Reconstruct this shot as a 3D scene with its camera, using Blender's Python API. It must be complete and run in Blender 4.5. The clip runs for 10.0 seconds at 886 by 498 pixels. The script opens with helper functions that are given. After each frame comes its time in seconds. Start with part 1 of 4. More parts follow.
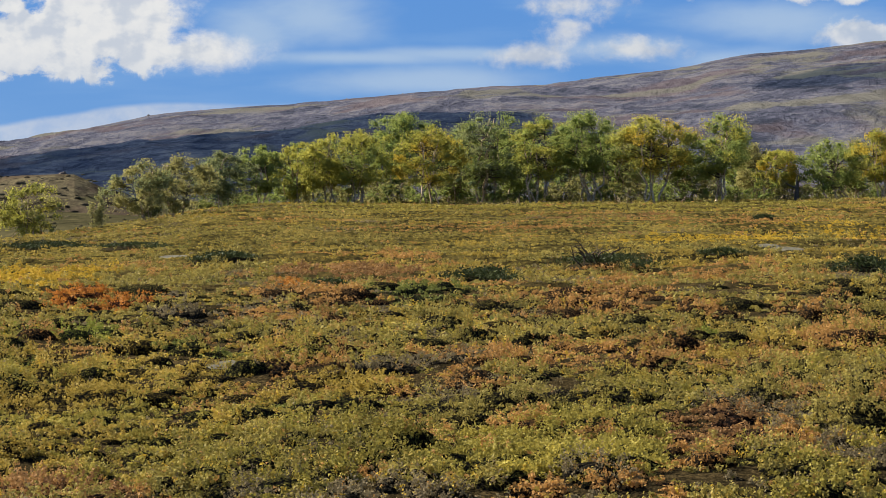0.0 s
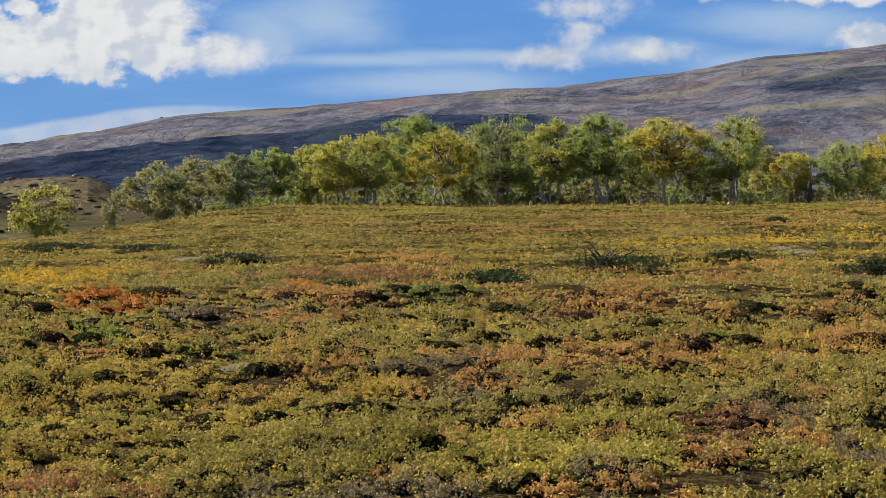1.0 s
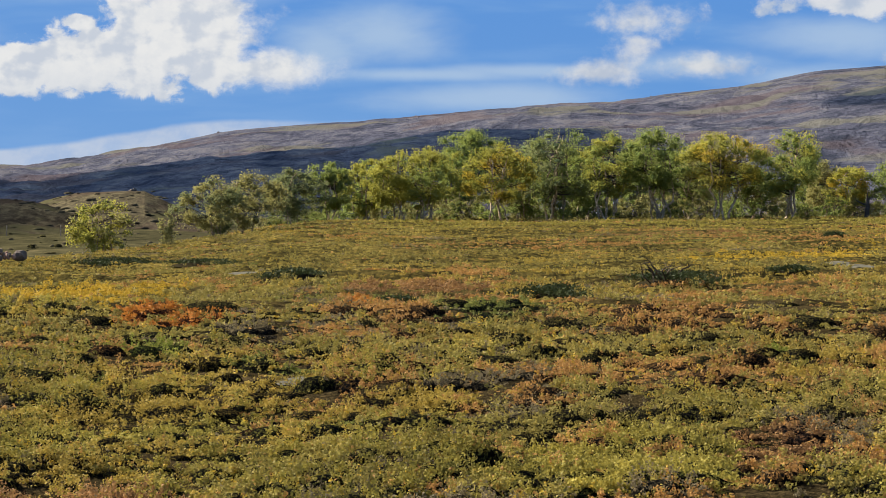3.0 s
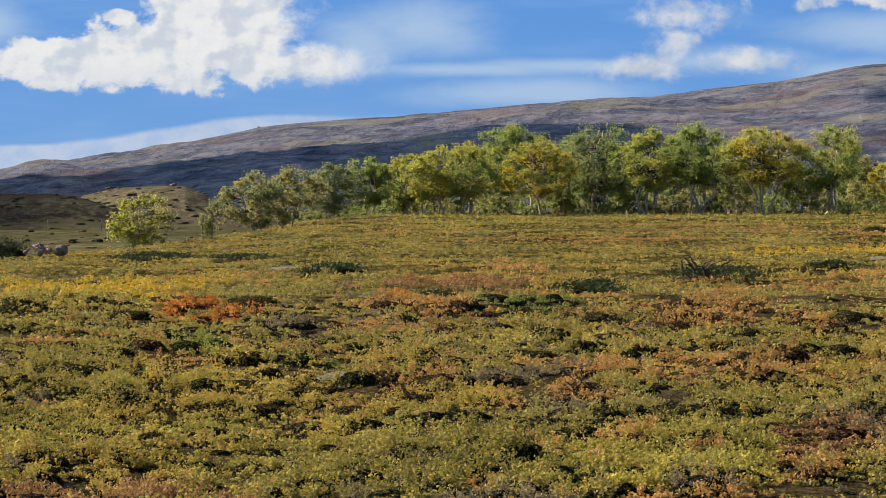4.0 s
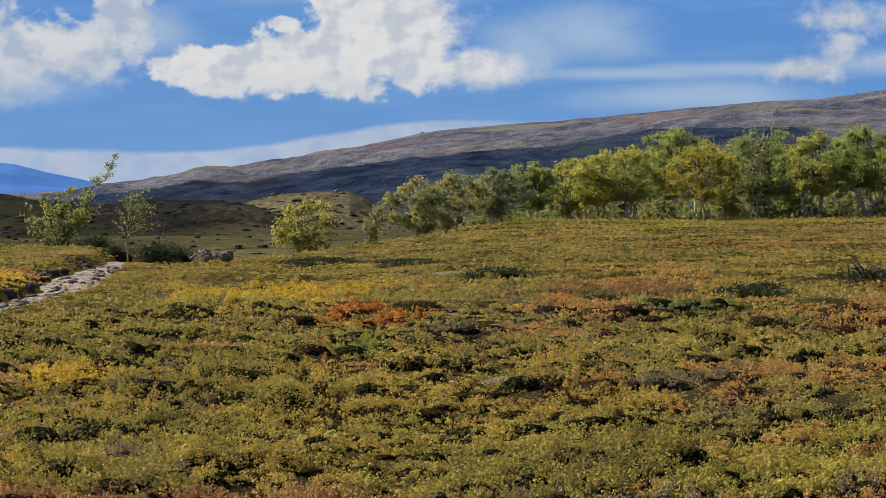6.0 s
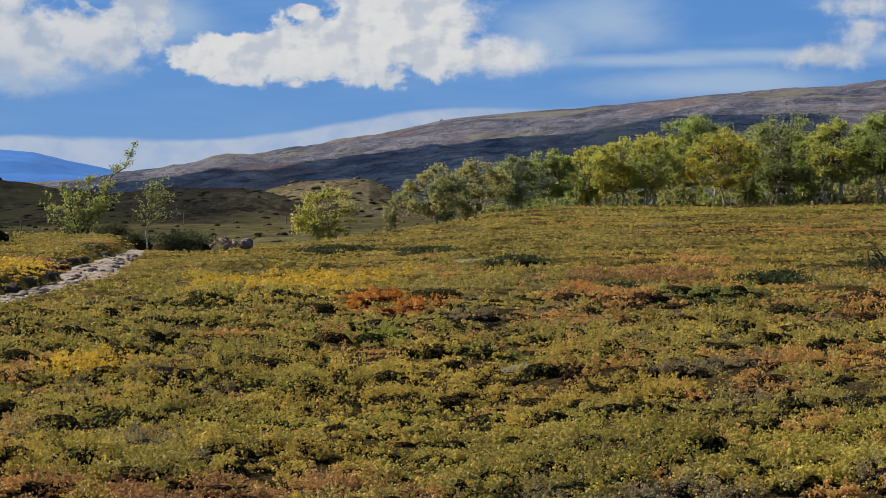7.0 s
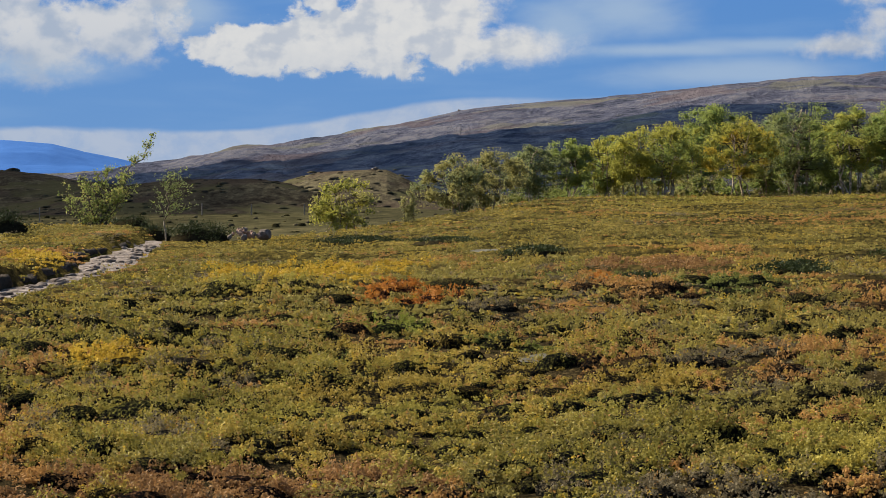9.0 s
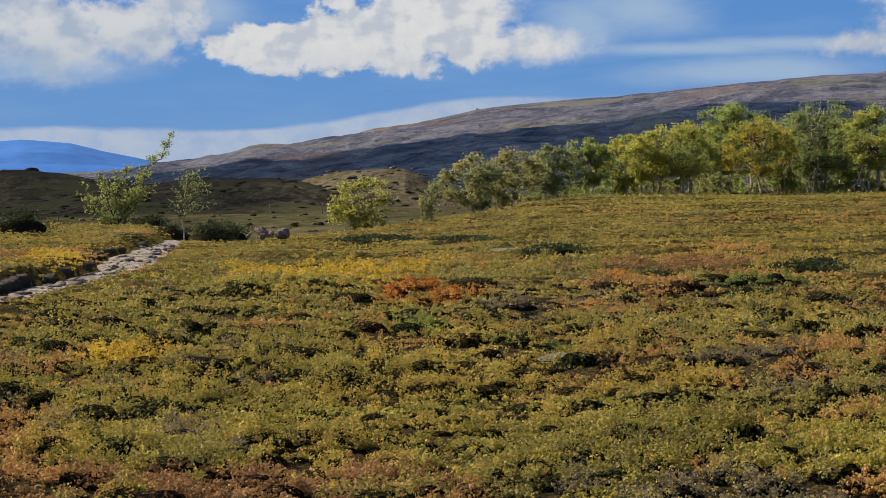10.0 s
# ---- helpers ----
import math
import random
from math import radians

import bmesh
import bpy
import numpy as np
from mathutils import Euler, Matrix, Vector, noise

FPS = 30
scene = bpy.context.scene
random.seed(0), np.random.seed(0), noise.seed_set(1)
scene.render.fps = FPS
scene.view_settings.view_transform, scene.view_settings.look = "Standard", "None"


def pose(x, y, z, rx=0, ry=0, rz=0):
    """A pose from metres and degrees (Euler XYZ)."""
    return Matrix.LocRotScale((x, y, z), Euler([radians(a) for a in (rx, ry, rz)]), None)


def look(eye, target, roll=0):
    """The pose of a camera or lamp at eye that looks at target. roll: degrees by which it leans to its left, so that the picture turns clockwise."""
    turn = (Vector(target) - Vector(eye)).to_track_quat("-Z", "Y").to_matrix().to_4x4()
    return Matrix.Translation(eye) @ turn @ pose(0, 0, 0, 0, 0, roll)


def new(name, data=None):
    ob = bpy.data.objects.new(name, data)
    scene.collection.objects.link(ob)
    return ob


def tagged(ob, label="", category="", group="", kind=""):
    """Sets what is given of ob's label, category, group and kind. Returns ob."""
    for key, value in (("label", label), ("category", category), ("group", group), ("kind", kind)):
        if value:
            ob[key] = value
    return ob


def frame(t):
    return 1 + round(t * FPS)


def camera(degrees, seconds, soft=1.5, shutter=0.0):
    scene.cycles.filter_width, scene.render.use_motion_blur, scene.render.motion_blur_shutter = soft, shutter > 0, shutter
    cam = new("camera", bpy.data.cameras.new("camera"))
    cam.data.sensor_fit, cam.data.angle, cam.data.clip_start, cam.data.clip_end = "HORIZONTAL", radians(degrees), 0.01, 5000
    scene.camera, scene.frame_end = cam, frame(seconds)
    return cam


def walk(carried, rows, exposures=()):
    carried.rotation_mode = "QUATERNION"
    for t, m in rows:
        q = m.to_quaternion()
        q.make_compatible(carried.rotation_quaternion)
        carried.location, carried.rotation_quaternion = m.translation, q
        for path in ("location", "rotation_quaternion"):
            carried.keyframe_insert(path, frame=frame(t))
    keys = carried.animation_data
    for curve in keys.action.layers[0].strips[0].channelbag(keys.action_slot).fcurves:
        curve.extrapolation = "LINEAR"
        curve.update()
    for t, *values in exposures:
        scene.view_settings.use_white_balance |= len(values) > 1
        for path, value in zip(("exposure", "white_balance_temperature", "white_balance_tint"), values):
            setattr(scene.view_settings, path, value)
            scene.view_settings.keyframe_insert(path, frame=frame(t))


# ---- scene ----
# ------------------------------------------------------------- camera and walk
EYE = 1.6
cam = camera(19.66, 10.0, soft=0.8)
# seconds, yaw, pitch, lean: a person stands still on the heath and pans to the left
ROWS = [
    (0.0, 0.000, -1.560, 0.000),
    (0.5, 0.134, -1.566, 0.016),
    (1.0, 0.283, -1.506, 0.033),
    (1.5, 0.439, -1.393, 0.049),
    (2.0, 0.779, -1.273, 0.015),
    (2.5, 1.234, -1.142, 0.009),
    (4.0, 2.439, -1.296, 0.050),
    (4.5, 3.430, -1.179, 0.024),
    (5.0, 4.511, -1.114, -0.069),
    (5.5, 5.477, -1.110, -0.161),
    (7.0, 6.543, -1.462, -0.303),
    (7.5, 6.583, -1.595, -0.352),
    (8.0, 6.666, -1.664, -0.387),
    (8.5, 6.761, -1.681, -0.454),
    (9.0, 6.949, -1.678, -0.485),
    (9.5, 7.201, -1.678, -0.526),
    (10.0, 7.360, -1.698, -0.564),
]
walk(cam, [(t, pose(0, 0, EYE, 90 + p, 0, y) @ pose(0, 0, 0, 0, 0, r)) for t, y, p, r in ROWS],
     exposures=[(0.0, 1.56), (2.5, 1.56), (4.0, 1.62), (5.0, 1.60), (5.5, 1.49), (7.0, 1.38), (10.0, 1.36)])

# ------------------------------------------------------------- node helpers
def link(nt, a, b):
    nt.links.new(a, b)


def sock(nt, target, value):
    if hasattr(value, "is_linked"):
        nt.links.new(value, target)
    else:
        target.default_value = value


def calc(nt, op, a, b=0.0, c=0.0, clamp=False):
    n = nt.nodes.new("ShaderNodeMath")
    n.operation, n.use_clamp = op, clamp
    for i, v in enumerate((a, b, c)):
        sock(nt, n.inputs[i], v)
    return n.outputs[0]


def step(nt, v, lo, hi, a=0.0, b=1.0):
    n = nt.nodes.new("ShaderNodeMapRange")
    n.interpolation_type = "SMOOTHSTEP"
    for i, x in enumerate((v, lo, hi, a, b)):
        sock(nt, n.inputs[i], x)
    return n.outputs[0]


def mix(nt, fac, a, b, mode="MIX"):
    n = nt.nodes.new("ShaderNodeMix")
    n.data_type, n.blend_type = "RGBA", mode
    sock(nt, n.inputs[0], fac)
    for i, v in ((6, a), (7, b)):
        sock(nt, n.inputs[i], v if hasattr(v, "is_linked") or len(v) == 4 else (*v, 1.0))
    return n.outputs[2]


def mapped(nt, scale=(1, 1, 1)):
    tc = nt.nodes.new("ShaderNodeTexCoord")
    m = nt.nodes.new("ShaderNodeMapping")
    m.inputs["Scale"].default_value = scale
    link(nt, tc.outputs["Object"], m.inputs["Vector"])
    return m.outputs[0]


def grain(nt, vec, scale, detail=4.0, rough=0.55, warp=0.0):
    n = nt.nodes.new("ShaderNodeTexNoise")
    n.inputs["Scale"].default_value = scale
    n.inputs["Detail"].default_value = detail
    n.inputs["Roughness"].default_value = rough
    n.inputs["Distortion"].default_value = warp
    if vec is not None:
        link(nt, vec, n.inputs["Vector"])
    return n.outputs[0]


def ramp(nt, fac, stops):
    n = nt.nodes.new("ShaderNodeValToRGB")
    el = n.color_ramp.elements
    while len(el) < len(stops):
        el.new(0.5)
    for e, (p, c) in zip(el, stops):
        e.position, e.color = p, (*c, 1.0)
    link(nt, fac, n.inputs[0])
    return n.outputs[0]


def relief(nt, height, strength, distance):
    n = nt.nodes.new("ShaderNodeBump")
    n.inputs["Strength"].default_value = strength
    n.inputs["Distance"].default_value = distance
    link(nt, height, n.inputs["Height"])
    return n.outputs[0]


def material(name):
    m = bpy.data.materials.new(name)
    m.use_nodes = True
    nt = m.node_tree
    return m, nt, nt.nodes["Principled BSDF"], nt.nodes["Material Output"]


# ------------------------------------------------------------- sun, sky, clouds
SUN_TURN, SUN_UP = -58.0, 37.0            # degrees right of the first view, degrees above the horizon
a, e = radians(SUN_TURN), radians(SUN_UP)
TO_SUN = Vector((math.sin(a) * math.cos(e), math.cos(a) * math.cos(e), math.sin(e)))
sun_data = bpy.data.lights.new("sun", "SUN")
sun_data.energy, sun_data.angle, sun_data.color = 5.0, radians(0.53), (1.0, 0.92, 0.78)
sun = new("sun", sun_data)
sun.matrix_world = look((0, 0, 300), Vector((0, 0, 300)) - TO_SUN)

world = bpy.data.worlds.new("sky")
scene.world = world
world.use_nodes = True
nt = world.node_tree
bg = nt.nodes["Background"]
sky = nt.nodes.new("ShaderNodeTexSky")
sky.sky_type, sky.sun_disc = "NISHITA", False
sky.sun_elevation, sky.sun_rotation = radians(SUN_UP), radians(SUN_TURN)
sky.air_density, sky.dust_density, sky.ozone_density = 1.0, 0.4, 2.0
way = nt.nodes.new("ShaderNodeTexCoord").outputs["Generated"]
sep = nt.nodes.new("ShaderNodeSeparateXYZ")
link(nt, way, sep.inputs[0])
turn = calc(nt, "MULTIPLY", calc(nt, "ARCTAN2", sep.outputs[0], sep.outputs[1]), 57.2958)
rise = calc(nt, "MULTIPLY", calc(nt, "ARCSINE", sep.outputs[2]), 57.2958)


def sky_point(sx, sy):
    n = nt.nodes.new("ShaderNodeCombineXYZ")
    link(nt, calc(nt, "MULTIPLY", turn, sx), n.inputs[0])
    link(nt, calc(nt, "MULTIPLY", rise, sy), n.inputs[1])
    return n.outputs[0]


billow = grain(nt, sky_point(1.0, 1.25), 1.3, 9.0, 0.60, 0.15)
billow2 = grain(nt, sky_point(1.0, 1.2), 0.55, 8.0, 0.62, 0.0)
streak = grain(nt, sky_point(0.16, 1.0), 1.5, 6.0, 0.5, 0.3)
veil = grain(nt, sky_point(0.25, 0.7), 0.9, 5.0, 0.55, 0.2)


def puffs(rows):
    """Cloud density from soft ovals: turn, rise, half width, half height in degrees."""
    best = None
    for ta, tb, ra, rb in rows:
        dx = calc(nt, "MULTIPLY", calc(nt, "SUBTRACT", turn, ta), 1 / ra)
        dy = calc(nt, "MULTIPLY", calc(nt, "SUBTRACT", rise, tb), 1 / rb)
        d = calc(nt, "SQRT", calc(nt, "ADD", calc(nt, "MULTIPLY", dx, dx), calc(nt, "MULTIPLY", dy, dy)))
        v = calc(nt, "SUBTRACT", 1.0, d)
        best = v if best is None else calc(nt, "SMOOTH_MAX", best, v, 0.25)
    return best


heap = puffs([(-7.3, 3.6, 2.3, 1.55), (-8.8, 3.05, 2.3, 0.95), (-10.9, 2.85, 1.9, 0.75), (-5.3, 2.85, 2.0, 0.62),
              (-9.6, 3.85, 0.42, 0.25), (-6.9, 4.7, 1.5, 1.0)])
side = puffs([(-15.9, 3.0, 2.0, 1.2), (-14.1, 3.2, 1.7, 1.0), (-17.2, 3.8, 2.0, 1.3), (-13.2, 4.1, 0.9, 0.6),
              (9.3, 3.2, 1.3, 0.45), (8.4, 4.25, 3.2, 0.35)])
wisp = puffs([(1.9, 2.75, 1.3, 0.4), (2.7, 3.3, 0.8, 0.6), (3.0, 3.95, 1.5, 0.5), (4.2, 2.9, 1.6, 0.35)])
haze = puffs([(-2.1, 2.72, 4.4, 0.25), (0.4, 2.8, 3.4, 0.24), (4.0, 2.9, 3.2, 0.5),
              (-2.8, 3.6, 2.2, 1.0), (6.5, 2.6, 3.5, 0.5),
              (-4.2, 3.2, 1.6, 0.9), (7.8, 3.5, 3.4, 0.7), (-0.5, 2.2, 4.5, 0.5), (-16.5, 2.5, 3.2, 0.6), (-12.6, 3.7, 1.5, 0.8), (-8.5, 4.6, 5.0, 0.5)])
rough = calc(nt, "SUBTRACT", billow, 0.5)
heap_mask = step(nt, calc(nt, "ADD", heap, calc(nt, "MULTIPLY", rough, 1.5)), 0.05, step(nt, turn, -7.2, -4.2, 0.30, 1.0))
foot = calc(nt, "ADD", 2.02, calc(nt, "MULTIPLY", calc(nt, "SUBTRACT", grain(nt, sky_point(1.0, 0.2), 0.9, 6.0, 0.6), 0.45), 1.6))
heap_mask = calc(nt, "MULTIPLY", heap_mask, step(nt, calc(nt, "SUBTRACT", rise, foot), -0.06, 0.10))
edge = calc(nt, "ADD", step(nt, turn, -11.5, -6.0, 1.10, 1.72), calc(nt, "MULTIPLY", calc(nt, "SUBTRACT", veil, 0.5), 0.5))
bank = calc(nt, "MULTIPLY", step(nt, calc(nt, "SUBTRACT", edge, rise), -0.03, 0.12), step(nt, turn, -7.0, -3.0, 0.72, 0.15))
bank = calc(nt, "MULTIPLY", bank, step(nt, billow, 0.32, 0.62, 0.66, 1.0))
side_mask = step(nt, calc(nt, "ADD", side, calc(nt, "MULTIPLY", rough, 1.9)), 0.0, step(nt, rise, 2.2, 3.6, 0.95, 0.4), 0.0, 0.9)
wisp_mask = step(nt, calc(nt, "ADD", wisp, calc(nt, "MULTIPLY", rough, 2.2)), 0.05, 1.0, 0.0, 0.85)
haze_mask = step(nt, calc(nt, "ADD", haze, calc(nt, "MULTIPLY", calc(nt, "SUBTRACT", veil, 0.5), 1.4)), 0.02, 0.92, 0.0, 0.80)
streak_mask = calc(nt, "MULTIPLY", step(nt, streak, 0.42, 0.70, 0.0, 0.42), step(nt, rise, 0.0, 0.6))
upper = calc(nt, "MULTIPLY", step(nt, billow2, 0.50, 0.66, 0.0, 0.55), step(nt, rise, 5.0, 9.0))
offset = nt.nodes.new("ShaderNodeVectorMath")
offset.operation = "ADD"
link(nt, sky_point(1.0, 1.25), offset.inputs[0])
offset.inputs[1].default_value = (-0.16, 0.16, 0.0)
toward = grain(nt, offset.outputs[0], 1.1, 4.0, 0.5)
here = grain(nt, sky_point(1.0, 1.25), 1.1, 4.0, 0.5)
lit = step(nt, calc(nt, "ADD", calc(nt, "SUBTRACT", here, toward), calc(nt, "MULTIPLY", calc(nt, "SUBTRACT", billow2, 0.45), 0.55)), -0.13, 0.10)
lit = calc(nt, "MULTIPLY", lit, step(nt, calc(nt, "SUBTRACT", rise, foot), 0.05, 0.9, 0.6, 1.0))
fluff = grain(nt, sky_point(1.0, 1.2), 2.6, 5.0, 0.6, 0.2)
cloud_tone = mix(nt, calc(nt, "MULTIPLY", lit, step(nt, fluff, 0.30, 0.62, 0.78, 1.0)), (0.69, 0.75, 0.85), (0.97, 0.975, 0.975))
low_blue = mix(nt, step(nt, rise, 0.0, 4.5), (0.70, 2.02, 4.45), (0.52, 1.70, 4.3))
CLOUD = 5.3


def bright(colour, k):
    n = nt.nodes.new("ShaderNodeVectorMath")
    n.operation = "SCALE"
    sock(nt, n.inputs[0], colour)
    n.inputs["Scale"].default_value = k
    return n.outputs[0]


full = mix(nt, step(nt, rise, 8.0, 40.0, 0.95, 0.0), sky.outputs[0], low_blue)
full = mix(nt, streak_mask, full, (1.45, 2.65, 4.7, 1))
full = mix(nt, haze_mask, full, (2.7, 3.6, 4.8, 1))
full = mix(nt, bank, full, (3.9, 4.2, 4.7, 1))
full = mix(nt, upper, full, bright(cloud_tone, CLOUD * 0.6))
full = mix(nt, wisp_mask, full, bright(cloud_tone, CLOUD * 0.92))
side_lit = calc(nt, "MULTIPLY", step(nt, here, 0.36, 0.60), step(nt, rise, 2.1, 3.6, 0.35, 1.0))
full = mix(nt, side_mask, full, bright(mix(nt, side_lit, (0.60, 0.69, 0.83), (0.97, 0.975, 0.975)), CLOUD * 0.97))
full = mix(nt, heap_mask, full, bright(cloud_tone, CLOUD))
link(nt, full, bg.inputs["Color"])
bg.inputs["Strength"].default_value = 0.0525

# ------------------------------------------------------------- materials
def between(p, q, k):
    return tuple(u + (v - u) * k for u, v in zip(p, q))


def leaf_material(name, dark, mid, light, patch=0.6, through_light=0.30, fine=5.0):
    """Leaves: a shade of their own each, sprays and drifts that differ, light shining through the blades."""
    m, nt, b, out = material(name)
    geo = nt.nodes.new("ShaderNodeNewGeometry")
    one = ramp(nt, geo.outputs["Random Per Island"], [(0.0, between(dark, mid, 0.2)), (0.5, mid), (1.0, between(mid, light, 0.7))])
    spray = ramp(nt, grain(nt, mapped(nt), fine, 2.0), [(0.32, dark), (0.5, mid), (0.68, light)])
    big = ramp(nt, grain(nt, mapped(nt), patch, 3.0), [(0.3, dark), (0.52, mid), (0.72, light)])
    col = mix(nt, 0.4, mix(nt, 0.5, one, spray), big)
    link(nt, col, b.inputs["Base Color"])
    b.inputs["Roughness"].default_value = 0.55
    b.inputs["Specular IOR Level"].default_value = 0.03
    tr = nt.nodes.new("ShaderNodeBsdfTranslucent")
    link(nt, col, tr.inputs["Color"])
    mx = nt.nodes.new("ShaderNodeMixShader")
    mx.inputs[0].default_value = through_light
    link(nt, b.outputs[0], mx.inputs[1])
    link(nt, tr.outputs[0], mx.inputs[2])
    link(nt, mx.outputs[0], out.inputs["Surface"])
    return m


def thicket(name, dark, mid, light, gap_shade=0.445):
    """The dense inner foliage of a shrub, in darkened leaf colours, with near-black specks painted as shaded gaps."""
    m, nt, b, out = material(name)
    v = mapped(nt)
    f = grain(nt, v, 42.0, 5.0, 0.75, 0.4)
    link(nt, ramp(nt, f, [(gap_shade, (0.006, 0.006, 0.006)), (gap_shade + 0.08, dark), (gap_shade + 0.145, mid), (gap_shade + 0.25, light)]), b.inputs["Base Color"])
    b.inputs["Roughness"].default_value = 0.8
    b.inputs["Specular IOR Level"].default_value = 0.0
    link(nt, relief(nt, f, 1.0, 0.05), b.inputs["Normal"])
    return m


def surface(name, stops, scale, detail=6.0, rough=0.9, bump=0.4, dist=0.02, fine=8.0, stretch=(1, 1, 1), metal=0.0, spec=0.05):
    m, nt, b, out = material(name)
    v = mapped(nt, stretch)
    n1 = grain(nt, v, scale, detail, 0.6)
    n2 = grain(nt, v, scale * fine, 5.0, 0.6)
    f = calc(nt, "ADD", calc(nt, "MULTIPLY", n1, 0.65), calc(nt, "MULTIPLY", n2, 0.35))
    link(nt, ramp(nt, f, stops), b.inputs["Base Color"])
    b.inputs["Roughness"].default_value = rough
    b.inputs["Metallic"].default_value = metal
    b.inputs["Specular IOR Level"].default_value = spec
    link(nt, relief(nt, f, bump, dist), b.inputs["Normal"])
    return m


def soil_material():
    """Dark peat under the shrubs; far out the valley's grass and sedge."""
    m, nt, b, out = material("heath_litter")
    v = mapped(nt)
    n1, n2 = grain(nt, v, 0.8, 6.0, 0.6), grain(nt, v, 38.0, 5.0, 0.7, 0.6)
    f = calc(nt, "ADD", calc(nt, "MULTIPLY", n1, 0.35), calc(nt, "MULTIPLY", n2, 0.65))
    peat = ramp(nt, f, [(0.38, (0.006, 0.005, 0.003)), (0.5, (0.028, 0.021, 0.010)), (0.60, (0.085, 0.060, 0.026)), (0.7, (0.15, 0.11, 0.05))])
    g1 = calc(nt, "ADD", calc(nt, "MULTIPLY", grain(nt, mapped(nt, (1, 0.35, 1)), 0.05, 8.0, 0.65), 0.5), calc(nt, "MULTIPLY", grain(nt, mapped(nt, (1, 0.3, 1)), 0.6, 8.0, 0.7), 0.5))
    grass = ramp(nt, g1, [(0.38, (0.016, 0.015, 0.009)), (0.47, (0.036, 0.033, 0.017)), (0.54, (0.056, 0.050, 0.025)), (0.64, (0.105, 0.085, 0.043))])
    away = nt.nodes.new("ShaderNodeVectorMath")
    away.operation = "LENGTH"
    link(nt, v, away.inputs[0])
    turf = calc(nt, "ADD", calc(nt, "MULTIPLY", grain(nt, mapped(nt, (1, 0.5, 1)), 0.45, 4.0, 0.6), 0.4), calc(nt, "MULTIPLY", grain(nt, mapped(nt, (1, 0.25, 1)), 9.0, 4.0, 0.7), 0.6))
    moss = ramp(nt, turf, [(0.40, (0.010, 0.008, 0.004)), (0.48, (0.040, 0.033, 0.010)), (0.55, (0.095, 0.072, 0.020)), (0.64, (0.18, 0.13, 0.034))])
    col = mix(nt, step(nt, away.outputs["Value"], 28, 60), peat, moss)
    col = mix(nt, step(nt, away.outputs["Value"], 115, 150), col, grass)
    link(nt, col, b.inputs["Base Color"])
    b.inputs["Roughness"].default_value = 0.95
    b.inputs["Specular IOR Level"].default_value = 0.0
    link(nt, relief(nt, f, 0.8, 0.06), b.inputs["Normal"])
    return m


M_SOIL = soil_material()
M_PATH = surface("trodden_gravel", [(0.36, (0.034, 0.026, 0.021)), (0.47, (0.125, 0.100, 0.084)), (0.60, (0.255, 0.212, 0.182))], 4.5, bump=1.0, dist=0.08, fine=6)
M_PEAT = surface("bare_peat_edge", [(0.3, (0.020, 0.015, 0.011)), (0.7, (0.075, 0.055, 0.038))], 6, bump=0.9, dist=0.05)
M_STONE = surface("grey_stone", [(0.3, (0.060, 0.047, 0.038)), (0.5, (0.140, 0.112, 0.092)), (0.72, (0.25, 0.205, 0.172))], 5, bump=0.6, dist=0.02)
M_ROCKRED = surface("reddish_stone", [(0.3, (0.14, 0.085, 0.062)), (0.5, (0.30, 0.195, 0.145)), (0.72, (0.46, 0.33, 0.26))], 5, bump=0.6, dist=0.02)
M_LICHEN = surface("pale_lichen_slab", [(0.3, (0.035, 0.033, 0.022)), (0.5, (0.080, 0.072, 0.050)), (0.72, (0.150, 0.138, 0.098))], 7, bump=0.6, dist=0.02)
M_BARK = surface("birch_bark", [(0.34, (0.050, 0.037, 0.026)), (0.46, (0.25, 0.185, 0.120)), (0.57, (0.64, 0.51, 0.36))], 6, bump=0.5, dist=0.01, stretch=(1, 1, 2.5))
M_DARKBARK = surface("dark_bark", [(0.3, (0.030, 0.024, 0.020)), (0.7, (0.12, 0.10, 0.08))], 8, bump=0.7, dist=0.01)
M_TWIG = surface("twigs", [(0.3, (0.022, 0.016, 0.012)), (0.7, (0.085, 0.066, 0.048))], 9)
M_WOOD = surface("weathered_pole", [(0.3, (0.12, 0.105, 0.09)), (0.7, (0.26, 0.23, 0.20))], 9, stretch=(1, 1, 0.2))
def cloud_material(name, lets_through, shade_tint):
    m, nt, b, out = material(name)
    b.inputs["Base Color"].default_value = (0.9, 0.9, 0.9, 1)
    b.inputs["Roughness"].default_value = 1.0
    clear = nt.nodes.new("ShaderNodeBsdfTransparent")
    clear.inputs["Color"].default_value = (*shade_tint, 1)
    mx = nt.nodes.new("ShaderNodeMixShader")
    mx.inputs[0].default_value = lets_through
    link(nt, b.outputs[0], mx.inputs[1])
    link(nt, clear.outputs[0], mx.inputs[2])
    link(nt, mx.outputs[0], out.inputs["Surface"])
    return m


M_CLOUD = cloud_material("shade_cloud", 0.43, (1.0, 1.0, 1.0))
# The blue tint of these two puts distance haze into the shaded fell.
M_THIN = cloud_material("faint_blue_shade_cloud", 0.76, (0.84, 0.92, 1.0))
M_VEIL = cloud_material("blue_shade_cloud", 0.62, (0.72, 0.86, 1.0))

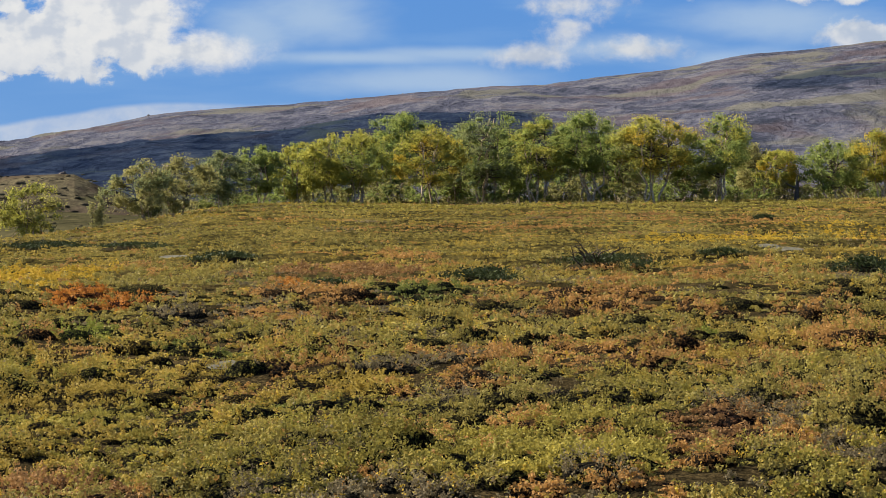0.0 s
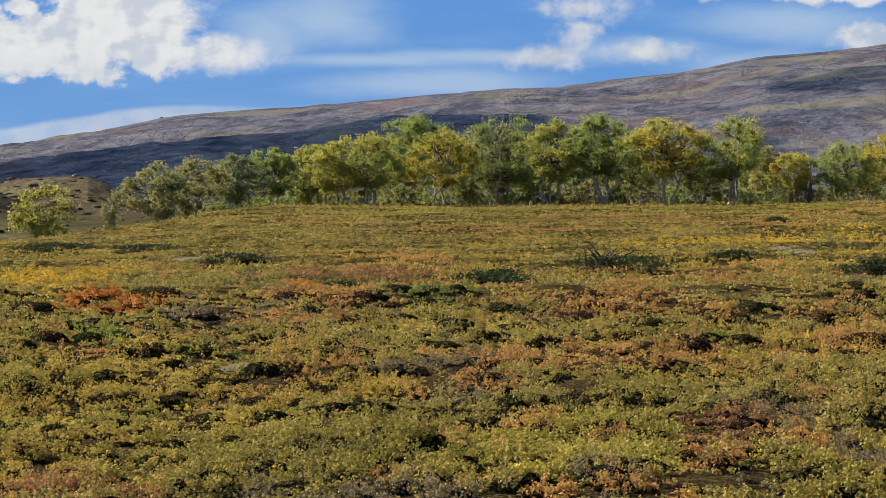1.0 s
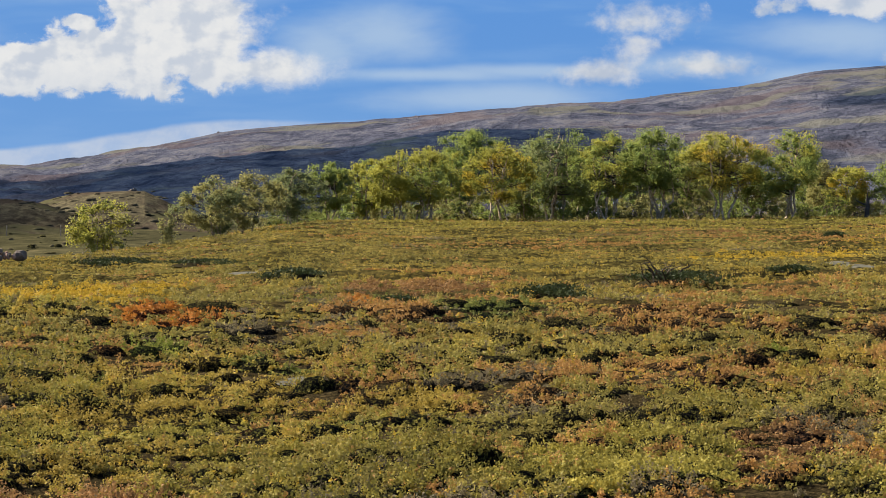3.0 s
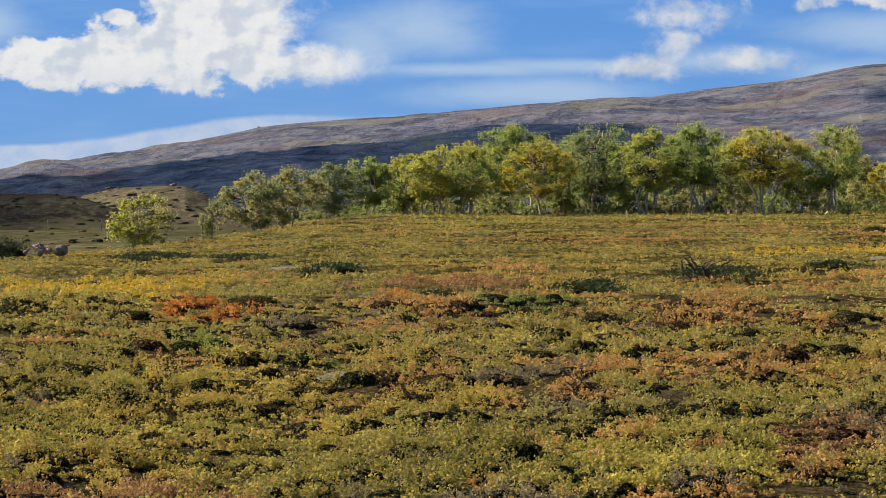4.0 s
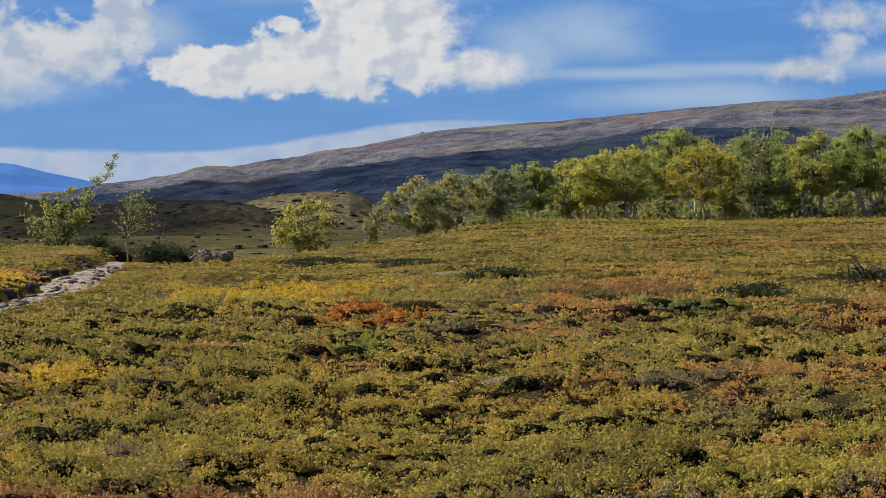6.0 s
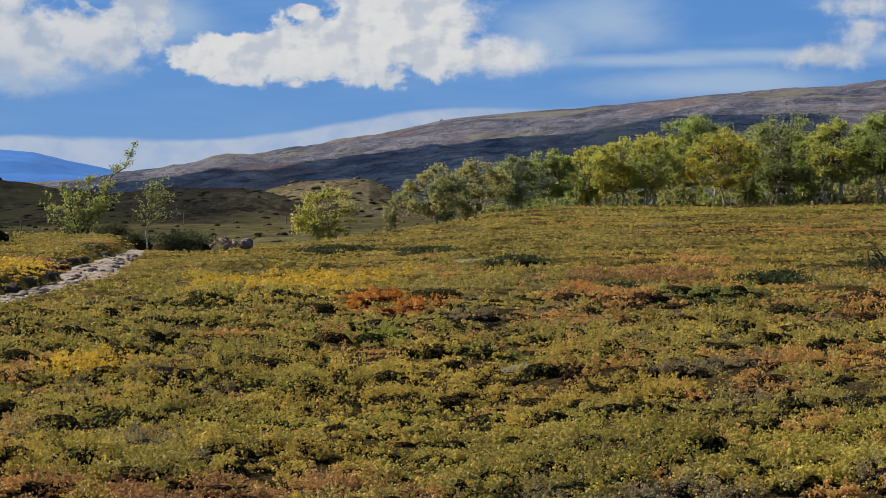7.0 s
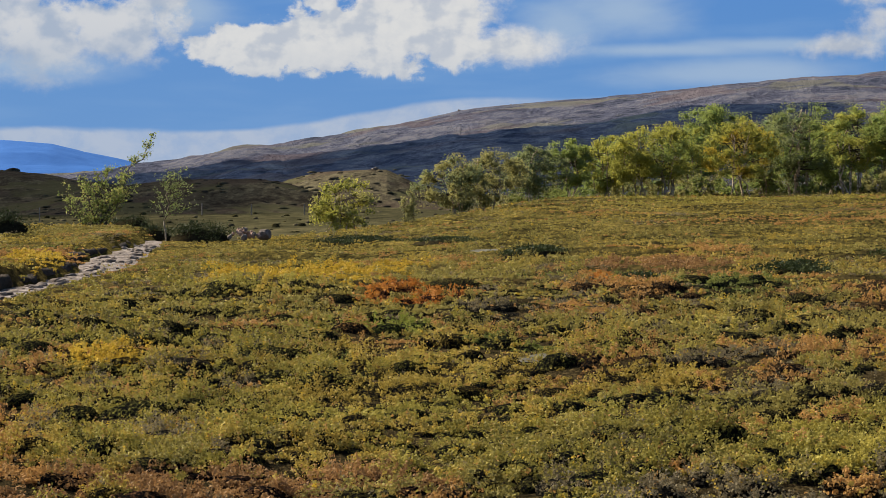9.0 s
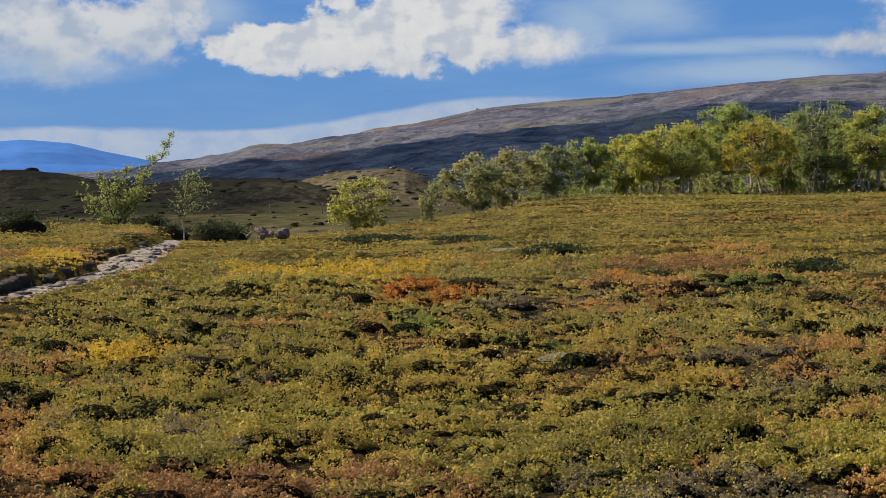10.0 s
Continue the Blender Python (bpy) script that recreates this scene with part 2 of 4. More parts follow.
L_OLIVE = leaf_material("olive_leaves", (0.101, 0.084, 0.025), (0.269, 0.218, 0.056), (0.482, 0.381, 0.095), 0.6, 0.26)
L_LEAFY = leaf_material("yellow_green_leaves", (0.094, 0.083, 0.020), (0.272, 0.224, 0.045), (0.520, 0.425, 0.084), 0.6, 0.26)
L_GOLD = leaf_material("golden_leaves", (0.230, 0.150, 0.019), (0.480, 0.315, 0.036), (0.680, 0.475, 0.062), 0.6, 0.28)
L_RUST = leaf_material("rust_leaves", (0.178, 0.094, 0.034), (0.380, 0.205, 0.064), (0.575, 0.328, 0.098), 0.6, 0.26)
L_RUSSET = leaf_material("russet_leaves", (0.115, 0.062, 0.028), (0.270, 0.146, 0.056), (0.460, 0.262, 0.098), 0.6, 0.24)
L_OCHRE = leaf_material("ochre_leaves", (0.145, 0.104, 0.024), (0.345, 0.248, 0.050), (0.560, 0.410, 0.086), 0.6, 0.27)
L_RED = leaf_material("red_leaves", (0.240, 0.072, 0.020), (0.460, 0.185, 0.034), (0.620, 0.310, 0.056), 0.6, 0.26)
L_DARK = leaf_material("dark_green_leaves", (0.065, 0.073, 0.021), (0.144, 0.152, 0.037), (0.256, 0.256, 0.057))
L_GREY = leaf_material("grey_twiggy_leaves", (0.081, 0.063, 0.036), (0.172, 0.136, 0.074), (0.299, 0.236, 0.129))
L_BRIGHT = leaf_material("bright_green_leaves", (0.090, 0.105, 0.020), (0.200, 0.215, 0.036), (0.350, 0.350, 0.060))
L_JUNIPER = leaf_material("juniper_needles", (0.014, 0.020, 0.009), (0.036, 0.048, 0.016), (0.085, 0.098, 0.034), 0.6, 0.12)
# Near-black core colour, in place of the shade inside the junipers.
M_SHADECORE = surface("painted_shade_core", [(0.35, (0.010, 0.008, 0.005)), (0.65, (0.032, 0.026, 0.013))], 14, bump=0.6, dist=0.02, spec=0.0)
# Darker than the leaves themselves: the shade inside the shrubs is in these colours.
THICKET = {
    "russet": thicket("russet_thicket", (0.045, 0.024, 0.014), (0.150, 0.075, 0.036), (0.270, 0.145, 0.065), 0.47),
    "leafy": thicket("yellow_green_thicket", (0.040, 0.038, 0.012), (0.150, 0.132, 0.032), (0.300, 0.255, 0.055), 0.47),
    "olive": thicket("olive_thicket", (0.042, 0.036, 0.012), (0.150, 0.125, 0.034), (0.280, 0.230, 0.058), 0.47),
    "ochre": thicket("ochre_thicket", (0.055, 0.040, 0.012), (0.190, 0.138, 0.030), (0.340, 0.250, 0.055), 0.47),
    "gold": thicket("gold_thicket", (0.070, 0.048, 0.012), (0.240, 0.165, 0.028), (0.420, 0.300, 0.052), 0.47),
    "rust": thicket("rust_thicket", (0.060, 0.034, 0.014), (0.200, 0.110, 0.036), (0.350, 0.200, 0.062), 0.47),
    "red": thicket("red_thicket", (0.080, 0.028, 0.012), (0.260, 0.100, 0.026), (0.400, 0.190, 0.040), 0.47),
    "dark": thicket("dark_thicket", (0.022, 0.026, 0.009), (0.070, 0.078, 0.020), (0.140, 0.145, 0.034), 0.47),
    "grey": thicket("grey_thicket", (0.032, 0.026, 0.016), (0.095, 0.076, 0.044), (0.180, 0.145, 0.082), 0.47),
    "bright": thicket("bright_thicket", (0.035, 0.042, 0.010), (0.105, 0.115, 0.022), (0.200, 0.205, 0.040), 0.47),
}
T_GREEN = leaf_material("birch_green", (0.104, 0.137, 0.037), (0.215, 0.253, 0.064), (0.364, 0.383, 0.100), 0.9, 0.48)
T_LIME = leaf_material("birch_yellow_green", (0.162, 0.169, 0.034), (0.325, 0.305, 0.055), (0.507, 0.448, 0.085), 0.9, 0.48)
T_GOLD = leaf_material("birch_gold", (0.213, 0.168, 0.026), (0.414, 0.308, 0.040), (0.616, 0.448, 0.059), 0.9, 0.48)
T_GREY = leaf_material("willow_grey_green", (0.085, 0.098, 0.042), (0.180, 0.196, 0.078), (0.310, 0.318, 0.136), 0.9, 0.48)
T_OLIVE = leaf_material("birch_olive", (0.137, 0.130, 0.049), (0.273, 0.247, 0.085), (0.429, 0.383, 0.138), 0.9, 0.48)
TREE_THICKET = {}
# Crown cores: leaf colours with painted dark gaps for the shade inside.
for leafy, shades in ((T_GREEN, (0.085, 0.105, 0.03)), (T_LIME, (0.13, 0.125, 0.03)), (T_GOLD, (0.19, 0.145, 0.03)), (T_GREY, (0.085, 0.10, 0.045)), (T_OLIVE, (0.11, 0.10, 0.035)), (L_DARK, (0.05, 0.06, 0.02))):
    TREE_THICKET[leafy.name] = thicket(leafy.name + "_inner_shade", [1.0 * v for v in shades], [2.1 * v for v in shades], [3.0 * v for v in shades], 0.34)


def slope_material(name, low, mid, high, scale, streaks, tilt, green, heather, bump, dist):
    """Bare heath slopes: streaks that follow the ridge, mottled grass, heather and stony bands."""
    m, nt, b, out = material(name)
    tc = nt.nodes.new("ShaderNodeTexCoord")
    sep = nt.nodes.new("ShaderNodeSeparateXYZ")
    link(nt, tc.outputs["Object"], sep.inputs[0])
    along = calc(nt, "SUBTRACT", sep.outputs[2], calc(nt, "MULTIPLY", sep.outputs[0], tilt))

    def bands(k):
        n = nt.nodes.new("ShaderNodeCombineXYZ")
        link(nt, sep.outputs[0], n.inputs[0])
        link(nt, calc(nt, "MULTIPLY", sep.outputs[1], 0.5), n.inputs[1])
        link(nt, calc(nt, "MULTIPLY", along, k), n.inputs[2])
        return n.outputs[0]

    n1 = grain(nt, bands(streaks), scale, 9.0, 0.62, 0.8)
    n2 = grain(nt, bands(streaks * 0.7), scale * 6, 8.0, 0.68, 0.5)
    n3 = grain(nt, bands(streaks * 1.6), scale * 0.45, 7.0, 0.62, 0.9)
    n4 = grain(nt, bands(streaks), scale * 0.5, 5.0, 0.6, 0.6)
    n5 = grain(nt, bands(streaks * 0.5), scale * 22, 5.0, 0.7, 0.3)
    f = calc(nt, "ADD", calc(nt, "MULTIPLY", n1, 0.4), calc(nt, "ADD", calc(nt, "MULTIPLY", n2, 0.42), calc(nt, "MULTIPLY", n5, 0.18)))
    col = ramp(nt, f, [(0.42, low), (0.5, mid), (0.57, high)])
    col = mix(nt, step(nt, n4, 0.50, 0.60, 0.0, 0.6), col, mix(nt, f, [c * 0.5 for c in heather], [c * 1.5 for c in heather]))
    col = mix(nt, step(nt, n3, 0.52, 0.60, 0.0, 0.9), col, mix(nt, f, [c * 0.6 for c in green], [c * 1.35 for c in green]))
    link(nt, col, b.inputs["Base Color"])
    b.inputs["Roughness"].default_value = 0.95
    b.inputs["Specular IOR Level"].default_value = 0.0
    link(nt, relief(nt, f, bump, dist), b.inputs["Normal"])
    return m


# Haze over the fell is put into its base colours as extra blue.
M_FELL = slope_material("haze_tinted_fell_heath", (0.026, 0.030, 0.044), (0.062, 0.064, 0.088), (0.108, 0.104, 0.116), 0.014, 4.0, 0.10, (0.104, 0.100, 0.086), (0.080, 0.060, 0.062), 1.0, 10.0)
M_KNOLL = slope_material("knoll_heath", (0.026, 0.021, 0.015), (0.056, 0.047, 0.030), (0.105, 0.088, 0.052), 0.16, 1.6, 0.0, (0.066, 0.060, 0.030), (0.056, 0.040, 0.030), 0.7, 0.6)
# The mountain's blue is distance haze put into its base colour.
M_BLUE = surface("haze_blue_mountain", [(0.3, (0.014, 0.078, 0.255)), (0.7, (0.020, 0.092, 0.285))], 0.004, bump=0.3, dist=10)

# ------------------------------------------------------------- mesh helpers
def lattice(i, j, seed):
    v = np.sin(i * 127.1 + j * 311.7 + seed * 74.7) * 43758.5453
    return v - np.floor(v)


def value_noise(x, y, seed=0):
    i, j = np.floor(x), np.floor(y)
    u, v = x - i, y - j
    u, v = u * u * (3 - 2 * u), v * v * (3 - 2 * v)
    p, q = lattice(i, j, seed), lattice(i + 1, j, seed)
    r, s = lattice(i, j + 1, seed), lattice(i + 1, j + 1, seed)
    return (p * (1 - u) + q * u) * (1 - v) + (r * (1 - u) + s * u) * v


def fbm(x, y, octaves=4, seed=0):
    out, amp, tot = 0.0, 1.0, 0.0
    for k in range(octaves):
        out = out + amp * value_noise(x * 2 ** k + 13.7 * k, y * 2 ** k - 7.1 * k, seed + k)
        tot += amp
        amp *= 0.5
    return out / tot


def smooth(v, lo, hi):
    t = np.clip((v - lo) / (hi - lo), 0, 1)
    return t * t * (3 - 2 * t)


def mesh_from(name, verts, faces, mat, smooth_shade=True):
    """A mesh from arrays: vertices n x 3, faces m x 3 or m x 4."""
    me = bpy.data.meshes.new(name)
    verts, faces = np.asarray(verts, np.float32), np.asarray(faces, np.int32)
    k = faces.shape[1]
    me.vertices.add(len(verts))
    me.vertices.foreach_set("co", verts.ravel())
    me.loops.add(faces.size)
    me.loops.foreach_set("vertex_index", faces.ravel())
    me.polygons.add(len(faces))
    me.polygons.foreach_set("loop_start", np.arange(0, faces.size, k, dtype=np.int32))
    me.polygons.foreach_set("use_smooth", np.full(len(faces), smooth_shade))
    me.materials.append(mat)
    me.update(calc_edges=True)
    return me


def part(name, me, parent, label=""):
    ob = new(name, me)
    ob.parent = parent
    return tagged(ob, label)


def grid_faces(n, m):
    i = np.arange(n - 1)[:, None] * m + np.arange(m - 1)[None, :]
    return np.stack([i, i + m, i + m + 1, i + 1], -1).reshape(-1, 4)


def leaves(name, P, N, size, mat, rng, aspect=0.66, small=False):
    """Leaf blades at the places P, facing N, each of its own size: rhombs, or three-cornered where they are far and small."""
    n = len(P)
    N = N / (np.linalg.norm(N, axis=1, keepdims=True) + 1e-9)
    R = rng.normal(size=(n, 3))
    U = np.cross(N, R)
    U /= np.linalg.norm(U, axis=1, keepdims=True) + 1e-9
    V = np.cross(N, U)
    s = np.broadcast_to(size, (n,))[:, None] * 0.5
    base, tip = P - U * s, P + U * s
    if small:
        verts = np.stack([P - U * s * 0.8 + V * s * aspect, tip, P - U * s * 0.6 - V * s * aspect], 1).reshape(-1, 3)
        return mesh_from(name, verts, np.arange(3 * n).reshape(n, 3), mat, False)
    side1, side2 = P + V * s * aspect - U * s * 0.15, P - V * s * aspect - U * s * 0.15
    verts = np.stack([base, side1, tip, side2], 1).reshape(-1, 3)
    return mesh_from(name, verts, np.arange(4 * n).reshape(n, 4), mat, False)


def tubes(name, lines, mat, sides=5):
    """Tapered limbs: each line is a list of (point, radius)."""
    V, Fc, at = [], [], 0
    ang = np.arange(sides) * 2 * np.pi / sides
    for line in lines:
        pts = np.array([p for p, r in line], float)
        rad = np.array([r for p, r in line])
        d = np.gradient(pts, axis=0)
        d /= np.linalg.norm(d, axis=1, keepdims=True) + 1e-9
        ref = np.where(np.abs(d[:, 2:3]) > 0.9, [[1.0, 0, 0]], [[0, 0, 1.0]])
        u = np.cross(d, ref)
        u /= np.linalg.norm(u, axis=1, keepdims=True) + 1e-9
        v = np.cross(d, u)
        ring = pts[:, None] + rad[:, None, None] * (np.cos(ang)[None, :, None] * u[:, None] + np.sin(ang)[None, :, None] * v[:, None])
        V.append(ring.reshape(-1, 3))
        n = len(pts)
        i = at + np.arange(n - 1)[:, None] * sides + np.arange(sides)[None, :]
        j = at + np.arange(n - 1)[:, None] * sides + (np.arange(sides)[None, :] + 1) % sides
        Fc.append(np.stack([i, j, j + sides, i + sides], -1).reshape(-1, 4))
        at += n * sides
    return mesh_from(name, np.concatenate(V), np.concatenate(Fc), mat)


def polar(turn_deg, r):
    a = np.radians(turn_deg)
    return r * np.sin(a), r * np.cos(a)


# ------------------------------------------------------------- shape of the land
CREST_AZ = [-40, -24, -17.2, -15.0, -14.1, -13.1, -12.1, -11.0, -9.7, -8.6, -7.36, -5.2, -3.6, 0.0, 5.25, 9.8, 20, 40]
CREST_EL = [-20, -20, -20.6, -20.6, -20.2, -22.4, -24.7, -23.0, -21.6, -19.0, -16.6, -11.4, -9.4, -8.5, -7.6, -6.7, -6.5, -8]
CREST_R = [72, 72, 72, 72, 71, 67, 62, 64, 70, 78, 86, 100, 106, 110, 112, 112, 112, 110]
PATH_R = [12, 20, 30, 36, 38, 40.5, 43.4, 47.5, 52.5, 56.5, 60, 62, 70, 82]
PATH_AZ = [-40, -25, -19.6, -17.4, -16.6, -15.9, -15.3, -14.65, -14.3, -14.0, -13.78, -13.62, -13.3, -13.0]
PATH_W = [0.6, 0.6, 0.5, 0.48, 0.6, 0.55, 0.5, 0.85, 1.15, 1.05, 0.8, 0.6, 0.45, 0.4]


def path_side(x, y):
    """Metres from the path's middle line (right of it: plus), and the path's width there."""
    r = np.hypot(x, y)
    az = np.degrees(np.arctan2(x, y))
    off = (az - np.interp(r, PATH_R, PATH_AZ)) * np.pi / 180 * r
    w = np.interp(r, PATH_R, PATH_W) * (0.85 + 0.5 * value_noise(r * 0.5, r * 0 + 3.3, 9))
    off = off + 0.25 * (value_noise(r * 0.35, r * 0 + 8.1, 4) - 0.5)
    live = (r > 13) & (r < 85) & (y > 0)
    return np.where(live, off, 99.0), w


def land(x, y, detail=True):
    x, y = np.asarray(x, float), np.asarray(y, float)
    r = np.hypot(x, y) + 1e-6
    az = np.degrees(np.arctan2(x, y))
    rc = np.interp(az, CREST_AZ, CREST_R)
    zc = EYE - 0.12 + rc * np.interp(az, CREST_AZ, CREST_EL) * 0.001
    blend = 1 - smooth(np.abs(az), 38, 60)
    zc, rc = zc * blend, rc
    t = np.clip((r - 22) / (rc - 22), 0, 1)
    z = zc * (0.5 * t + 0.5 * t * t * (3 - 2 * t))
    past = np.maximum(r - rc, 0)
    lefty = 1 - smooth(az, -9, -2)
    fall_right = 0.004 * past + 5.5 * smooth(past, 60, 320)
    fall_left = 2.75 * smooth(past, -6, 70) + 1.5 * smooth(past, 320, 700)
    z = z - (lefty * fall_left + (1 - lefty) * fall_right) * np.where(blend > 0, 1, 1)
    if detail:
        near = 1 - smooth(r, 90, 220)
        z = z + 0.28 * smooth(r, 34, 50) * (1 - smooth(r, 85, 105)) * (fbm(x / 5.0, y / 1.9, 2, 77) - 0.5) * smooth(np.abs(az + 14.5), 1.0, 4.0)
        off, w = path_side(x, y)
        near = near * (0.12 + 0.88 * smooth(np.abs(off), 0.6, 5.0))
        z = z + near * (0.30 * (fbm(x / 9, y / 9, 2, 11) - 0.5) + 0.16 * (fbm(x / 2.2, y / 2.2, 3, 5) - 0.5) + 0.20 * (1 - smooth(r, 30, 60)) * (fbm(x / 0.8, y / 0.8, 2, 6) - 0.5)) * smooth(r, 3, 12)
        bank = smooth(-off, w * 0.5, w * 0.5 + 0.35) * (1 - smooth(-off, 3.0, 9.0)) * smooth(r, 20, 30)
        z = z + 0.25 * np.where(off < 0, bank, 0)
        z = z - 0.10 * (1 - smooth(np.abs(off), w * 0.45, w * 0.5 + 0.25))
    return z


def ground_sheet():
    az = np.concatenate([np.arange(-180, -24, 4.0), np.arange(-24, 16, 0.25), np.arange(16, 180.1, 4.0)])
    r = np.concatenate([[0.0, 0.6, 1.5, 3, 5, 7], np.geomspace(9, 130, 270), np.geomspace(132, 4950, 90)])
    A, R = np.meshgrid(az, r, indexing="ij")
    X, Y = polar(A, R)
    X, Y = X + 0.31, Y - 0.42
    Z = land(X, Y)
    return mesh_from("ground", np.stack([X, Y, Z], -1).reshape(-1, 3), grid_faces(len(az), len(r))[:, ::-1], M_SOIL)


ground = tagged(new("ground", ground_sheet()), "rolling heath ground of dark peaty litter and moss", "ground", kind="structure")


def path_strip():
    r = np.geomspace(13.5, 80, 260)
    k = np.linspace(-1, 1, 13)
    az = np.interp(r, PATH_R, PATH_AZ)
    _, w = path_side(*polar(az, r))
    shift = 0.25 * (value_noise(r * 0.35, r * 0 + 8.1, 4) - 0.5)
    off = k[None, :] * (w[:, None] * 0.5 + 0.12) - shift[:, None]
    a = az[:, None] + np.degrees(off / r[:, None])
    X, Y = polar(a, r[:, None] + 0 * k[None, :])
    Z = land(X, Y) + 0.025 + 0.05 * (fbm(X * 3, Y * 3, 3, 21) - 0.5) - 0.09 * np.abs(k[None, :]) ** 6
    return mesh_from("path", np.stack([X, Y, Z], -1).reshape(-1, 3), grid_faces(len(r), len(k)), M_PATH)


path = tagged(new("path", path_strip()), "pale trodden gravel footpath sunk into the heath", "path", kind="structure")


def bank_edge():
    """The undercut peat edge on the path's upper side."""
    r = np.geomspace(30, 66, 420)
    k = np.linspace(0, 1, 6)
    az = np.interp(r, PATH_R, PATH_AZ)
    _, w = path_side(*polar(az, r))
    shift = 0.25 * (value_noise(r * 0.35, r * 0 + 8.1, 4) - 0.5)
    wob = 0.16 * (fbm(r * 1.1, r * 0 + 2.0, 3, 61) - 0.5)
    deep = np.interp(r, [30, 34, 60, 66], [0.4, 1, 1, 0.3]) * (0.5 + 0.9 * fbm(r * 0.5, r * 0 + 5.0, 2, 63))
    bulge = np.array([0.02, 0.10, 0.15, 0.12, 0.02, -0.22])
    rise = np.array([-0.06, 0.02, 0.09, 0.16, 0.20, 0.19])
    off = 0.10 * (fbm(r[:, None] * 5 + k[None, :] * 3, k[None, :] * 4 + 0 * r[:, None], 3, 67) - 0.5) - (w[:, None] * 0.5 + 0.14 + 2 * wob[:, None]) + bulge[None, :] * 0.6 - shift[:, None]
    a = az[:, None] + np.degrees(off / r[:, None])
    X, Y = polar(a, r[:, None] + 0 * k[None, :])
    mid = land(*polar(az - np.degrees(shift / r), r))
    Z = mid[:, None] + rise[None, :] * deep[:, None] * 0.95 + 0.09 * (fbm(X * 5, Y * 5, 3, 65) - 0.5)
    return mesh_from("bank", np.stack([X, Y, Z], -1).reshape(-1, 3), grid_faces(len(r), len(k)), M_PEAT)


bank_lip = tagged(new("bank", bank_edge()), "dark undercut peat edge along the footpath", "bank", kind="structure")


def ridge(name, mat, azs, els, rc, front, back, foot, bumps, seed, label, category, n_az, n_s, lo, hi, jag):
    """A long hill: its skyline as rise (thousandths) over turn, at the distance rc, sloping to its foot before and behind."""
    az = np.linspace(lo, hi, n_az)
    s = np.concatenate([np.linspace(0, 1, n_s), np.linspace(1, 0, n_s // 4)[1:]])
    side = np.concatenate([np.full(n_s, -front), np.full(n_s // 4 - 1, back)])
    A, S = np.meshgrid(az, s, indexing="ij")
    R = rc + side[None, :] * (1 - S)
    el = np.interp(A, azs, els) + jag * (fbm(A * 2.0, A * 0 + seed, 5, seed) - 0.5)
    top = EYE + rc * el * 0.001
    X, Y = polar(A, R)
    Z = foot + (top - foot) * (S ** 0.85 if back > 300 else np.sin(S * np.pi / 2) ** 1.2)
    lumps = (fbm(X / bumps, Y / bumps, 5, seed + 3) - 0.5)
    if back > 300:
        # low ledges and gullies that run along the slope
        climb = S * 1700 - 2.0 * (A + 20)
        ledge = fbm(A * 1.3, climb / 46, 4, seed + 21) - 0.5
        Z = Z + np.where(S < 0.985, 6.0 * ledge * smooth(S, 0.02, 0.2) * (1 - smooth(S, 0.86, 0.97)), 0)
    Z = Z + lumps * bumps * 0.16 * np.sin(np.pi * np.clip(S, 0, 1)) * (S < 0.999)
    me = mesh_from(name, np.stack([X, Y, Z], -1).reshape(-1, 3), grid_faces(len(az), len(s))[:, ::-1], mat)
    return tagged(new(name, me), label, category, kind="structure")


HILL_AZ = [-60, -30, -18, -15.4, -13.7, -12.9, -11.4, -10.5, -9.8, -8.2, -6.5, -4.85, -3.2, -0.8, 1.1, 2.2, 3.5, 5.1, 6.9, 8.2, 9.8, 14, 22, 60]
HILL_EL = [-3, -2, -1, 0.5, 4.8, 6.4, 11.0, 12.0, 14.3, 18.7, 25.0, 27.7, 29.7, 33.5, 36.4, 36.6, 39.8, 42.8, 48.8, 50.2, 53.4, 60, 66, 30]
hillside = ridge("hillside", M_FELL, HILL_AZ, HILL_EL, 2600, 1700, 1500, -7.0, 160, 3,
                 "long bare brown fell slope tinted haze blue, pale grassy streaks", "hillside", 520, 180, -22, 17, 0.9)
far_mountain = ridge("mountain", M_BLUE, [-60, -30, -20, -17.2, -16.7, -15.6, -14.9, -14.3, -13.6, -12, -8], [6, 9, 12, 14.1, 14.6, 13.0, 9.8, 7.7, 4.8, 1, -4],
                     4300, 500, 400, -8, 300, 8, "distant mountain behind the heath, painted in haze blue", "mountain", 160, 24, -30, -8, 0.3)
knoll_dark = ridge("knoll", M_KNOLL, [-40, -24, -17.2, -16.7, -16.3, -15.5, -14.3, -13.4, -12.5], [0, 2, 2.7, 3.1, 2.4, 0.1, -2.8, -5.5, -12],
                   420, 110, 90, -3.4, 26, 12, "dark heath knoll in cloud shade", "hill", 170, 40, -34, -12.6, 0.6)
knoll_mid = ridge("knoll", M_KNOLL, [-17, -15.5, -14.7, -13.9, -13.1, -12.4, -11.2, -10.7, -10.2, -9.7, -9.0], [-12, -7, -4.9, -3.3, -1.7, -1.1, -1.1, -2.3, -4.6, -8.0, -14],
                  345, 55, 70, -3.4, 22, 15, "dark heath knoll beside the meadow", "hill", 150, 40, -16.8, -9.1, 0.5)
